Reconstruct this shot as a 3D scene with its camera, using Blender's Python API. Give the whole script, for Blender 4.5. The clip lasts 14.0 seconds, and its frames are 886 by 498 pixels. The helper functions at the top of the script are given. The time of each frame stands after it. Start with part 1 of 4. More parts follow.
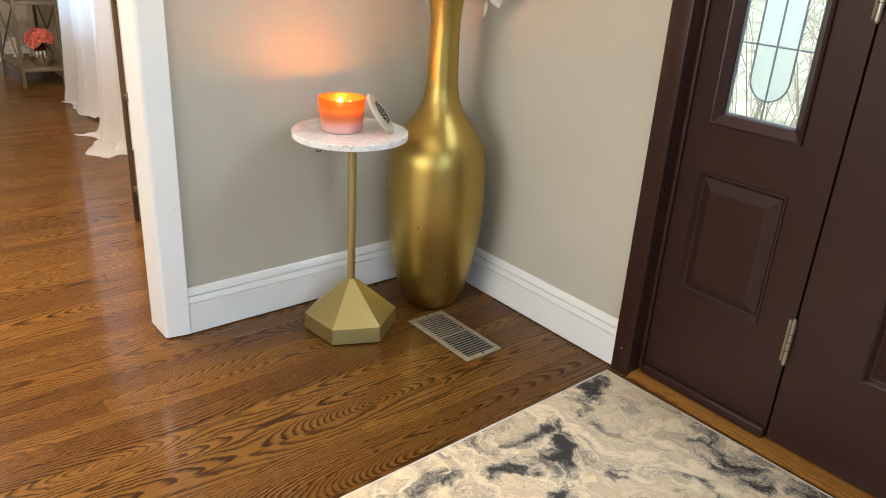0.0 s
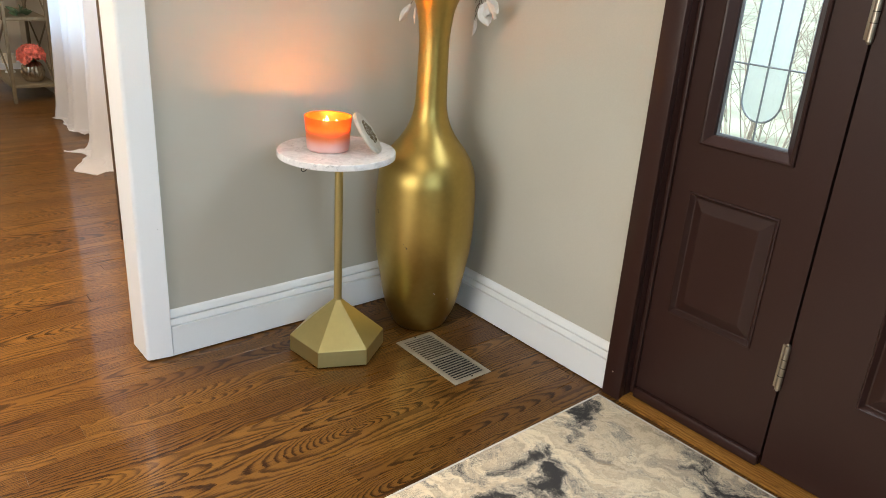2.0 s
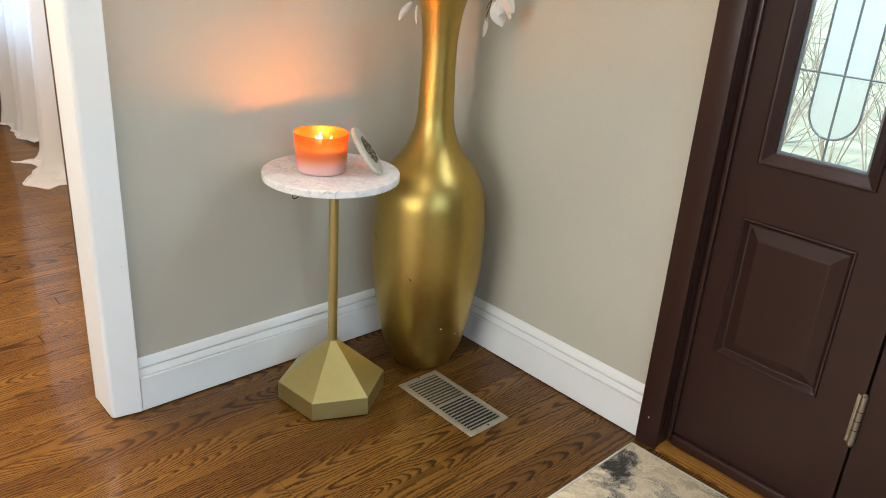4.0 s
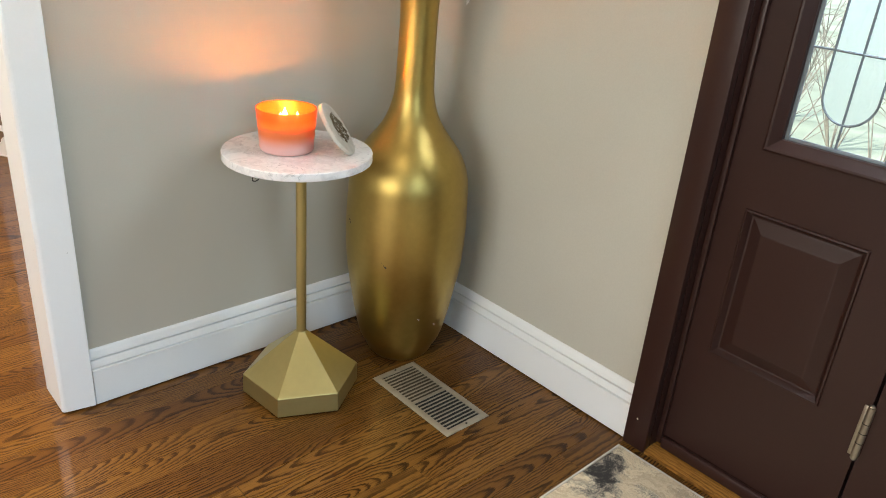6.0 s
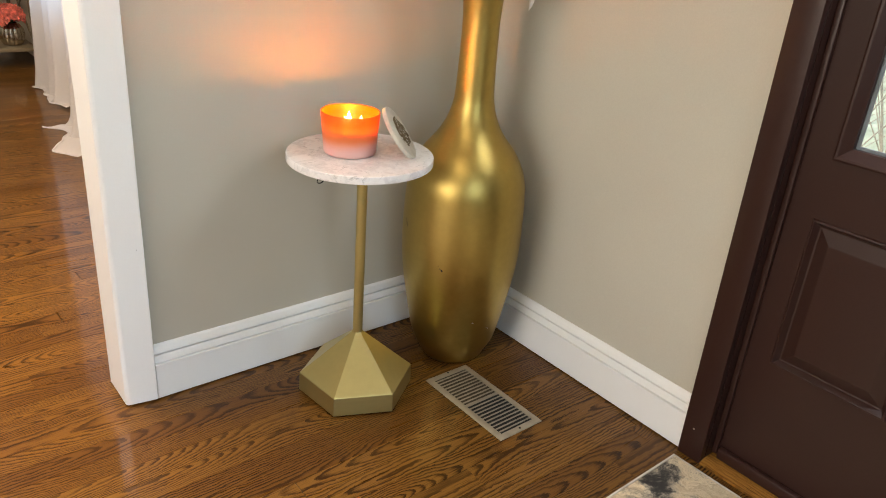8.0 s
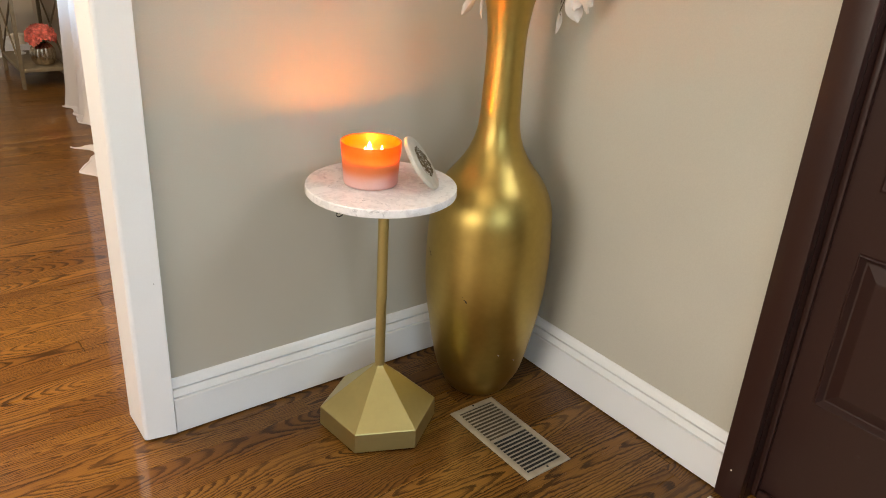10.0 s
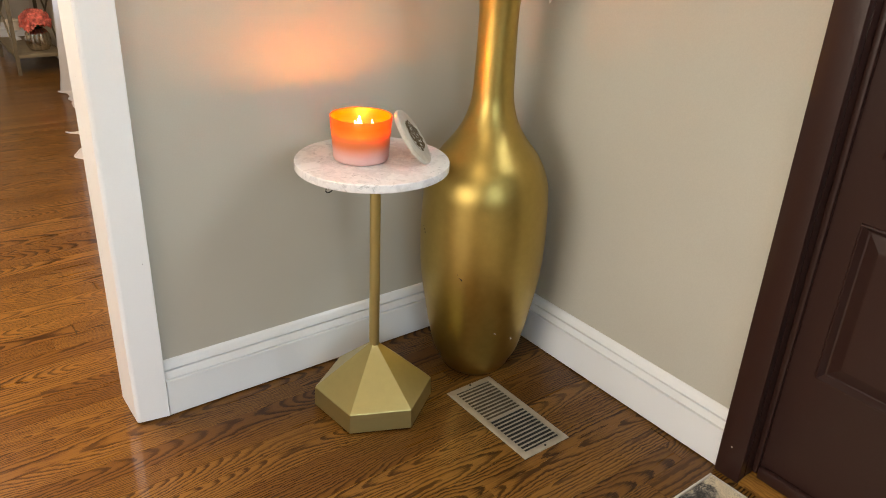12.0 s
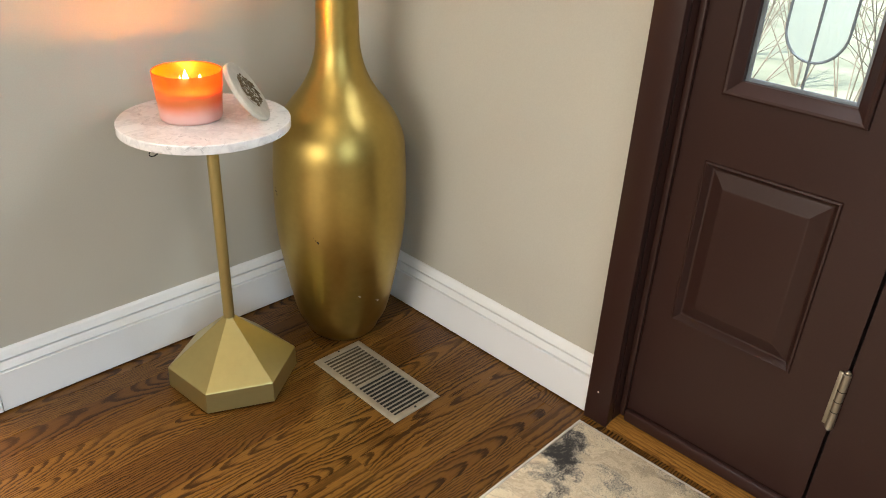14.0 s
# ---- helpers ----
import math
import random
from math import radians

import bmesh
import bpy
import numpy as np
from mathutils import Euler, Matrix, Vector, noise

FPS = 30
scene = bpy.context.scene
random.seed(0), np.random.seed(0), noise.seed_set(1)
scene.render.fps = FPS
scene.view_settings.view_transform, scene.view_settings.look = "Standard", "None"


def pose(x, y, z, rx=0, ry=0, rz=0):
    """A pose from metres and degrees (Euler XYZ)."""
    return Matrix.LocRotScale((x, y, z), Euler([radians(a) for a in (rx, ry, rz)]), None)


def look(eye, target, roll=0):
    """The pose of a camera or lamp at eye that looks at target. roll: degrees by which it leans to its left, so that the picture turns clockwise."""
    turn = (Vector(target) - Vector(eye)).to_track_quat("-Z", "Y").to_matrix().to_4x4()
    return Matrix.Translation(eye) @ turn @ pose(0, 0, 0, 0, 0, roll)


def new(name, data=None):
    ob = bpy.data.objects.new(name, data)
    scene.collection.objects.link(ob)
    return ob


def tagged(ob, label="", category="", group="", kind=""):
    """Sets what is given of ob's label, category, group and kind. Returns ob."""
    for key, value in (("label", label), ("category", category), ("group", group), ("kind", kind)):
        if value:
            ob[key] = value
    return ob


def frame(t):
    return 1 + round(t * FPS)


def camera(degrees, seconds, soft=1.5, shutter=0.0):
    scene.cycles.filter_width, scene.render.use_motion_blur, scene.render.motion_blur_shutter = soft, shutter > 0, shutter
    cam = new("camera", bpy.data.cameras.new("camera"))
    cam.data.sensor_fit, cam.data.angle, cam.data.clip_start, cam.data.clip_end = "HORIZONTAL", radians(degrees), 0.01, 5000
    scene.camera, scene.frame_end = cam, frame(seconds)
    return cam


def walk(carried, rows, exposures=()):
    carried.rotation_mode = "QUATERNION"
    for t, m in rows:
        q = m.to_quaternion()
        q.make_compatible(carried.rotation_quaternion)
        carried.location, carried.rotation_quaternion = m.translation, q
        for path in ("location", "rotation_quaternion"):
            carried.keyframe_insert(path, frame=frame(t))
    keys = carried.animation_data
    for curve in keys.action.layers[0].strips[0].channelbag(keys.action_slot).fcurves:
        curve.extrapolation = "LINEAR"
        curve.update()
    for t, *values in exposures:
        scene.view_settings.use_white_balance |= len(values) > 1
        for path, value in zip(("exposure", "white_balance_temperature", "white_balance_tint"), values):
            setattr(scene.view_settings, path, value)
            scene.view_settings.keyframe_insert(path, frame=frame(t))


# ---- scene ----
cam = camera(61.1, 14.0, soft=1.0)
PATH = [
    (0, (0.078, 0.109, 1.147), (1.265, 1.517, 0.367), 3.6),
    (0.5, (0.086, 0.112, 1.151), (1.266, 1.532, 0.38), 3.6),
    (1, (0.103, 0.108, 1.161), (1.28, 1.533, 0.398), 3.7),
    (1.5, (0.109, 0.103, 1.154), (1.293, 1.531, 0.406), 3.8),
    (2, (0.123, 0.126, 1.149), (1.325, 1.542, 0.407), 3.8),
    (2.5, (0.144, 0.22, 1.146), (1.374, 1.615, 0.41), 3.9),
    (3, (0.144, 0.322, 1.161), (1.402, 1.693, 0.427), 4.2),
    (3.2, (0.151, 0.347, 1.151), (1.417, 1.715, 0.425), 4.1),
    (5.5, (0.335, 0.494, 1.125), (1.603, 1.803, 0.302), 4.7),
    (6, (0.349, 0.499, 1.125), (1.606, 1.815, 0.295), 4.9),
    (6.5, (0.357, 0.508, 1.121), (1.599, 1.838, 0.292), 5.2),
    (7, (0.344, 0.52, 1.115), (1.57, 1.866, 0.287), 5.3),
    (7.5, (0.324, 0.524, 1.122), (1.53, 1.887, 0.291), 5.1),
    (8, (0.305, 0.526, 1.127), (1.491, 1.906, 0.297), 4.8),
    (10.5, (0.371, 0.588, 1.156), (1.494, 2.027, 0.339), 3.5),
    (11, (0.379, 0.591, 1.151), (1.497, 2.03, 0.325), 3.4),
    (11.5, (0.384, 0.59, 1.146), (1.495, 2.029, 0.311), 3.2),
    (12, (0.39, 0.579, 1.124), (1.502, 2.006, 0.273), 2.9),
    (12.5, (0.403, 0.574, 1.117), (1.529, 1.978, 0.246), 2.6),
    (13, (0.419, 0.553, 1.118), (1.577, 1.917, 0.224), 2.5),
    (13.5, (0.459, 0.518, 1.107), (1.659, 1.832, 0.195), 2.4),
    (14, (0.517, 0.56, 1.09), (1.792, 1.787, 0.157), 3.0),
]
walk(cam, [(t, look(eye, target, roll)) for t, eye, target, roll in PATH], [(0.0, 1.80, 6450, 10), (2.2, 1.78, 6280, 9), (6.1, 1.76, 6250, 8), (7.6, 1.74, 6800, 12), (12.5, 1.75, 6850, 12), (14.0, 1.85, 6720, 11)])

# ---- world, sun, large lights ----
world = bpy.data.worlds.new("world")
scene.world = world
world.use_nodes = True
wn = world.node_tree.nodes
sky = wn.new("ShaderNodeTexSky")
sky.sky_type, sky.sun_disc = "NISHITA", False
sky.sun_elevation, sky.sun_rotation = radians(50), radians(-67)
wn["Background"].inputs["Strength"].default_value = 0.07
world.node_tree.links.new(sky.outputs[0], wn["Background"].inputs["Color"])


def area_lamp(name, m, sx, sy, watts, colour, spread=180):
    d = bpy.data.lights.new(name, "AREA")
    d.shape, d.size, d.size_y, d.energy, d.color, d.spread = "RECTANGLE", sx, sy, watts, colour, radians(spread)
    ob = new(name, d)
    ob.matrix_world = m
    return ob


sun = bpy.data.lights.new("sun", "SUN")
sun.energy, sun.angle, sun.color = 2.4, radians(0.6), (1.0, 0.94, 0.86)
new("sun", sun).matrix_world = look((0, 0, 0), (0.7, -0.3, -0.9))
# daylight in the upper sidelight glass, in the foyer window behind, and in the window of the next room
area_lamp("daylight_sidelight", look((1.757, 0.982, 1.5), (0.0, 0.982, 0.3)), 0.16, 0.6, 3.8, (0.80, 0.92, 1.0))
area_lamp("daylight_foyer_window", look((-0.5, -2.19, 1.6), (0.6, 2.07, -0.3)), 1.9, 1.3, 1.6, (0.62, 0.83, 1.0), 56)
area_lamp("daylight_west_window", look((-2.69, 0.72, 1.4), (1.0, 0.85, 0.9)), 2.3, 1.5, 10.8, (1.0, 0.90, 0.78), 120)
area_lamp("daylight_next_room", look((1.49, 5.0, 1.31), (0.0, 5.0, 1.2)), 1.36, 1.5, 5.0, (0.46, 0.72, 1.0), 130)
area_lamp("ceiling_light_foyer", look((-0.30, 0.8, 2.5), (-0.30, 0.8, 0)), 0.5, 0.5, 3.0, (1.0, 0.84, 0.66), 140)
area_lamp("ceiling_light_next_room", look((0.40, 2.50, 2.5), (0.40, 2.50, 0)), 0.9, 0.6, 34, (1.0, 0.79, 0.58))
# unseen fill, added to brighten the curtains and far floor from the front
area_lamp("added_fill_far", look((0.0, 4.9, 2.5), (0.0, 4.9, 0)), 0.5, 0.5, 8, (1.0, 0.88, 0.78))
flame_lamp = bpy.data.lights.new("candle_flame_light", "POINT")
flame_lamp.energy, flame_lamp.color, flame_lamp.shadow_soft_size = 1.20, (1.0, 0.27, 0.008), 0.012
new("candle_flame_light", flame_lamp).location = (1.162, 1.868, 0.6985)


# ---- materials ----
class Nodes:
    """A small way to write node trees."""

    def __init__(self, name):
        self.mat = bpy.data.materials.new(name)
        self.mat.use_nodes = True
        self.t = self.mat.node_tree
        self.bsdf = self.t.nodes["Principled BSDF"]
        self.out = self.t.nodes["Material Output"]

    def node(self, kind, ins=(), **props):
        n = self.t.nodes.new("ShaderNode" + kind)
        for k, v in props.items():
            setattr(n, k, v)
        for k, v in dict(ins).items():
            self.put(n.inputs[k], v)
        return n

    def put(self, socket, v):
        if isinstance(v, bpy.types.Node):
            v = v.outputs[0]
        if isinstance(v, bpy.types.NodeSocket):
            self.t.links.new(v, socket)
        else:
            socket.default_value = v

    def math(self, op, a, b=0.0, c=0.0):
        return self.node("Math", {0: a, 1: b, 2: c}, operation=op).outputs[0]

    def coords(self, kind="Object"):
        return self.node("TexCoord").outputs[kind]

    def stretch(self, vec, scale, loc=(0, 0, 0)):
        return self.node("Mapping", {"Vector": vec, "Scale": scale, "Location": loc}).outputs[0]

    def noise(self, vec, scale, detail=3.0, rough=0.55, distort=0.0):
        return self.node("TexNoise", {"Vector": vec, "Scale": scale, "Detail": detail, "Roughness": rough, "Distortion": distort}).outputs[0]

    def ramp(self, fac, stops, interp="LINEAR"):
        n = self.node("ValToRGB", {"Fac": fac})
        n.color_ramp.interpolation = interp
        while len(n.color_ramp.elements) < len(stops):
            n.color_ramp.elements.new(0.5)
        for e, (p, c) in zip(n.color_ramp.elements, stops):
            e.position = p
            e.color = (*c, 1) if isinstance(c, tuple) else (c, c, c, 1)
        return n.outputs[0]

    def mix(self, fac, a, b, blend="MIX"):
        n = self.node("Mix", data_type="RGBA", blend_type=blend)
        self.put(n.inputs[0], fac)
        for sock, v in ((n.inputs[6], a), (n.inputs[7], b)):
            self.put(sock, (*v, 1) if isinstance(v, tuple) else v)
        return n.outputs[2]

    def bump(self, height, strength, distance=0.002):
        n = self.node("Bump", {"Height": height, "Strength": strength, "Distance": distance})
        self.put(self.bsdf.inputs["Normal"], n)
        return n

    def set(self, **kw):
        for k, v in kw.items():
            key = {"color": "Base Color", "rough": "Roughness", "metal": "Metallic", "coat": "Coat Weight",
                   "coat_rough": "Coat Roughness", "spec": "Specular IOR Level", "trans": "Transmission Weight",
                   "emit": "Emission Color", "glow": "Emission Strength", "sss": "Subsurface Weight", "aniso": "Anisotropic"}[k]
            self.put(self.bsdf.inputs[key], (*v, 1) if isinstance(v, tuple) and len(v) == 3 else v)
        return self


def paint(name, c, rough, grain=0.04, scale=9.0, bump=0.06, spec=0.4):
    n = Nodes(name)
    co = n.coords()
    big, fine = n.noise(co, scale * 0.25, 2), n.noise(co, scale * 40, 4)
    tone = n.math("ADD", n.math("MULTIPLY", big, 0.6), n.math("MULTIPLY", fine, 0.4))
    lo, hi = tuple(v * (1 - grain * 2) for v in c), tuple(min(1, v * (1 + grain * 2)) for v in c)
    n.set(color=n.ramp(tone, [(0.3, lo), (0.7, hi)]), rough=n.math("ADD", rough - 0.06, n.math("MULTIPLY", fine, 0.12)), spec=spec)
    n.bump(fine, bump)
    return n.mat


def oak(name, tint=1.0, gloss=0.24, figure=1.0):
    """Stained red oak: nested ring figure along x, a tone per board, open pores."""
    n = Nodes(name)
    sep = n.node("SeparateXYZ", {0: n.coords()})
    x, y = sep.outputs[0], sep.outputs[1]
    rnd = n.math("FRACT", n.math("ADD", n.node("ObjectInfo").outputs["Random"], n.node("NewGeometry").outputs["Random Per Island"]))
    r2 = n.math("FRACT", n.math("MULTIPLY", rnd, 17.31))
    r3 = n.math("FRACT", n.math("MULTIPLY", rnd, 53.77))
    xs = n.math("ADD", x, n.math("MULTIPLY", rnd, 61.0))

    def vec(a, b, c):
        return n.node("CombineXYZ", {0: a, 1: b, 2: c}).outputs[0]

    depth = n.math("MULTIPLY", n.math("SUBTRACT", n.noise(vec(xs, n.math("MULTIPLY", rnd, 40.0), 0.0), 0.90, 1.0), 0.5), 0.40)
    wob = n.math("MULTIPLY", n.math("SUBTRACT", n.noise(vec(n.math("MULTIPLY", xs, 9.0), n.math("MULTIPLY", y, 30.0), rnd), 1.0, 3.0, 0.6), 0.5), 0.016)
    zig = n.math("MULTIPLY", n.math("SUBTRACT", n.noise(vec(n.math("MULTIPLY", xs, 38.0), n.math("MULTIPLY", y, 45.0), rnd), 1.0, 2.0, 0.6), 0.5), 0.0085)
    wob = n.math("ADD", wob, zig)
    side = n.math("MULTIPLY", n.math("SUBTRACT", r2, 0.5), 0.085)
    v = n.math("ADD", n.math("ADD", y, side), wob)
    r = n.math("SQRT", n.math("ADD", n.math("MULTIPLY", v, v), n.math("MULTIPLY", depth, depth)))
    ring = n.math("FRACT", n.math("MULTIPLY", r, n.math("ADD", 110.0, n.math("MULTIPLY", r3, 110.0))))
    pores = n.noise(vec(n.math("MULTIPLY", xs, 26.0), n.math("MULTIPLY", y, 620.0), rnd), 1.0, 2.0)
    streak = n.noise(vec(n.math("MULTIPLY", xs, 3.0), n.math("MULTIPLY", y, 90.0), rnd), 1.0, 3.0)
    ringp = n.math("ADD", ring, n.math("MULTIPLY", n.math("SUBTRACT", pores, 0.5), 0.80))
    dark = n.ramp(ringp, [(0.36, 0.0), (0.58, 0.42), (0.72, 1.0), (0.94, 1.0), (1.0, 0.0)])
    band = n.noise(vec(n.math("MULTIPLY", xs, 2.2), n.math("MULTIPLY", y, 26.0), r3), 1.0, 2.0)
    dark = n.math("MULTIPLY", dark, n.math("MULTIPLY", n.math("ADD", 0.78 * figure, n.math("MULTIPLY", r2, 0.22 * figure)), n.ramp(band, [(0.30, 0.55), (0.54, 1.0)])))
    body = n.ramp(rnd, [(0.0, (0.116 * tint, 0.0523 * tint, 0.0109 * tint)), (0.35, (0.171 * tint, 0.0804 * tint, 0.0161 * tint)),
                        (0.7, (0.222 * tint, 0.1097 * tint, 0.0232 * tint)), (1.0, (0.134 * tint, 0.0615 * tint, 0.0124 * tint))])
    body = n.mix(n.math("MULTIPLY", streak, 0.62), body, (0.105 * tint, 0.038 * tint, 0.007 * tint))
    col = n.mix(dark, body, (0.017 * tint, 0.0055 * tint, 0.0013 * tint))
    col = n.mix(n.math("MULTIPLY", n.ramp(pores, [(0.54, 0.0), (0.68, 1.0)]), 0.60), col, (0.045, 0.016, 0.006))
    n.set(color=col, rough=n.math("ADD", gloss, n.math("MULTIPLY", streak, 0.10)), spec=0.10, coat=0.30, coat_rough=0.07)
    n.bump(n.math("SUBTRACT", n.math("MULTIPLY", streak, 0.5), n.math("MULTIPLY", dark, 0.3)), 0.06)
    return n.mat


def gold(name, c, rough, brushed=True, metal=1.0, mott=0.35):
    n = Nodes(name)
    co = n.coords()
    s = n.noise(n.stretch(co, (60, 60, 3) if brushed else (30, 30, 30)), 2.0, 4)
    b = n.noise(co, 5.0, 3)
    tone = n.math("ADD", n.math("MULTIPLY", s, 0.5), n.math("MULTIPLY", b, 0.5))
    n.set(color=n.ramp(tone, [(0.3, tuple(v * (1 - mott) for v in c)), (0.68, c)]), metal=metal,
          rough=n.math("ADD", rough - 0.07, n.math("MULTIPLY", tone, 0.14)))
    n.bump(s, 0.05, 0.001)
    return n.mat


def marble(name):
    n = Nodes(name)
    co = n.coords()
    warp = n.node("VectorMath", {0: co, 1: n.node("TexNoise", {"Vector": co, "Scale": 9.0, "Detail": 4.0}).outputs[1]}, operation="ADD").outputs[0]
    vein = n.noise(n.stretch(warp, (2.2, 5.5, 6.0)), 1.0, 3, 0.5)
    line = n.math("ABSOLUTE", n.math("SUBTRACT", vein, 0.5))
    cloud = n.noise(n.stretch(warp, (6, 12, 14)), 1.0, 5, 0.6)
    col = n.ramp(line, [(0.0, (0.70, 0.69, 0.70)), (0.030, (0.78, 0.77, 0.77)), (0.085, (0.84, 0.83, 0.83))])
    patch = n.noise(n.stretch(warp, (5, 9, 40)), 1.0, 4, 0.6)
    col = n.mix(n.ramp(cloud, [(0.50, 0.0), (0.74, 0.60)]), col, (0.58, 0.575, 0.585))
    col = n.mix(n.ramp(patch, [(0.60, 0.0), (0.70, 0.65)]), col, (0.34, 0.345, 0.36))
    n.set(color=col, rough=0.22, spec=0.5)
    return n.mat


def rug_mat():
    """Abstract pile: cream and taupe swirls with charcoal blotches, denser near the border."""
    n = Nodes("rug_pile")
    co = n.coords()
    w1 = n.node("TexNoise", {"Vector": co, "Scale": 3.4, "Detail": 7.0, "Roughness": 0.60}).outputs[1]
    warp = n.node("VectorMath", {0: co, 1: n.node("VectorMath", {0: w1, "Scale": 0.40}, operation="SCALE").outputs[0]}, operation="ADD").outputs[0]
    big = n.noise(n.stretch(warp, (8.5, 3.6, 1), (0.37, 0.1, 0)), 1.0, 9, 0.68)
    swirl = n.noise(n.stretch(warp, (13.0, 7.0, 1), (3.1, 1.7, 0)), 1.0, 10, 0.70)
    fine = n.noise(co, 330.0, 3, 0.7)
    sep = n.node("SeparateXYZ", {0: warp})

    def blot(cx, cy, rx, ry):
        dx = n.math("DIVIDE", n.math("SUBTRACT", sep.outputs[0], cx), rx)
        dy = n.math("DIVIDE", n.math("SUBTRACT", sep.outputs[1], cy), ry)
        d = n.math("ADD", n.math("MULTIPLY", dx, dx), n.math("MULTIPLY", dy, dy))
        return n.math("MAXIMUM", n.math("SUBTRACT", 1.0, d), 0.0)

    o = 0.20
    marks = None
    for cx, cy, rx, ry in RUG_BLOTS:
        b = blot(cx + o, cy + o, rx, ry)
        marks = b if marks is None else n.math("MAXIMUM", marks, b)
    d = n.math("ADD", n.math("MULTIPLY", marks, 0.19), n.math("MULTIPLY", swirl, 1.05))
    d = n.math("ADD", d, n.math("MULTIPLY", n.math("SUBTRACT", fine, 0.5), 0.34))
    base = n.ramp(big, [(0.33, (0.38, 0.30, 0.21)), (0.40, (0.70, 0.59, 0.43)), (0.45, (0.54, 0.44, 0.315)), (0.50, (0.78, 0.67, 0.49)), (0.56, (0.66, 0.55, 0.395)), (0.61, (0.45, 0.37, 0.275)), (0.67, (0.74, 0.63, 0.46))])
    col = n.mix(n.ramp(d, [(0.535, 0.0), (0.63, 0.80)]), base, (0.25, 0.235, 0.215))
    col = n.mix(n.ramp(d, [(0.615, 0.0), (0.705, 1.0)]), col, (0.050, 0.048, 0.048))
    n.set(color=col, rough=0.95, spec=0.1)
    n.bump(fine, 0.6, 0.004)
    return n.mat


def sheer(name):
    n = Nodes(name)
    c = (0.86, 0.85, 0.86, 1)
    d = n.node("BsdfDiffuse", {"Color": c})
    tl = n.node("BsdfTranslucent", {"Color": c})
    tp = n.node("BsdfTransparent", {"Color": (0.95, 0.95, 0.97, 1)})
    weave = n.noise(n.stretch(n.coords(), (300, 300, 300)), 1.0, 1)
    a = n.node("MixShader", {0: 0.5, 1: d.outputs[0], 2: tl.outputs[0]})
    b = n.node("MixShader", {0: n.math("MULTIPLY", weave, 0.12), 1: a.outputs[0], 2: tp.outputs[0]})
    n.put(n.out.inputs[0], b)
    return n.mat


def glow_painted_glass(name, low, high, k, rough, clear):
    """Frosted glass with candle glow painted as a tint deepening from foot to rim; it passes part of the light behind
    it.
    """
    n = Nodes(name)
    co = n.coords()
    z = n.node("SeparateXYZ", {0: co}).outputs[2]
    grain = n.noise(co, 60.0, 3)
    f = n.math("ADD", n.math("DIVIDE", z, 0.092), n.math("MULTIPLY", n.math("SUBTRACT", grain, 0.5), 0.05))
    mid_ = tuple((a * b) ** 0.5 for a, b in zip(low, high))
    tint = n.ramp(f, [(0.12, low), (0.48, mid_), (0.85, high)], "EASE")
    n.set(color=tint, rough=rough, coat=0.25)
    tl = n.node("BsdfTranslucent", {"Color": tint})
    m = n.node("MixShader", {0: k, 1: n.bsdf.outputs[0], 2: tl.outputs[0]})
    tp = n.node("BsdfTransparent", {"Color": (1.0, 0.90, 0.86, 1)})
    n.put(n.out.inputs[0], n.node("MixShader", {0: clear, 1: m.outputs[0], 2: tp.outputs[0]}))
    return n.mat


def soft_wax(name, c, depth):
    """Candle wax: light wanders some centimetres inside it."""
    n = Nodes(name)
    n.set(color=n.ramp(n.noise(n.coords(), 50.0, 3), [(0.3, tuple(v * 0.95 for v in c)), (0.7, c)]), rough=0.35, sss=1.0)
    n.bsdf.inputs["Subsurface Radius"].default_value = depth
    n.bsdf.inputs["Subsurface Scale"].default_value = 1.0
    return n.mat


def glass(name, rough, tint, bumpy=0.0):
    n = Nodes(name)
    n.set(color=tint, rough=rough, trans=1.0)
    if bumpy:
        n.bump(n.noise(n.stretch(n.coords(), (30, 60, 22)), 1.0, 3, 0.6, 1.5), bumpy, 0.004)
    return n.mat


def plain(name, c, rough=0.5, metal=0.0, vary=0.15, scale=30.0):
    n = Nodes(name)
    f = n.noise(n.coords(), scale, 4)
    n.set(color=n.ramp(f, [(0.3, tuple(v * (1 - vary) for v in c)), (0.7, tuple(min(1, v * (1 + vary)) for v in c))]), rough=rough, metal=metal)
    n.bump(f, 0.08)
    return n.mat


def glowing(name, c, strength):
    n = Nodes(name)
    n.set(color=c, emit=c, glow=strength)
    return n.mat


# charcoal blotches of the rug: centre and reach from the rug's middle
RUG_BLOTS = [(0.49, 0.87, 0.11, 0.045), (0.22, 0.83, 0.15, 0.05), (0.18, 0.75, 0.12, 0.06), (0.06, 0.76, 0.09, 0.05), (0.24, 0.60, 0.03, 0.03), (-0.12, 0.84, 0.10, 0.08),
             (0.56, 0.56, 0.06, 0.09), (0.53, 0.46, 0.05, 0.08), (0.49, 0.37, 0.06, 0.06), (0.55, 0.29, 0.06, 0.08), (0.06, 0.63, 0.05, 0.04), (-0.30, 0.60, 0.12, 0.12)]

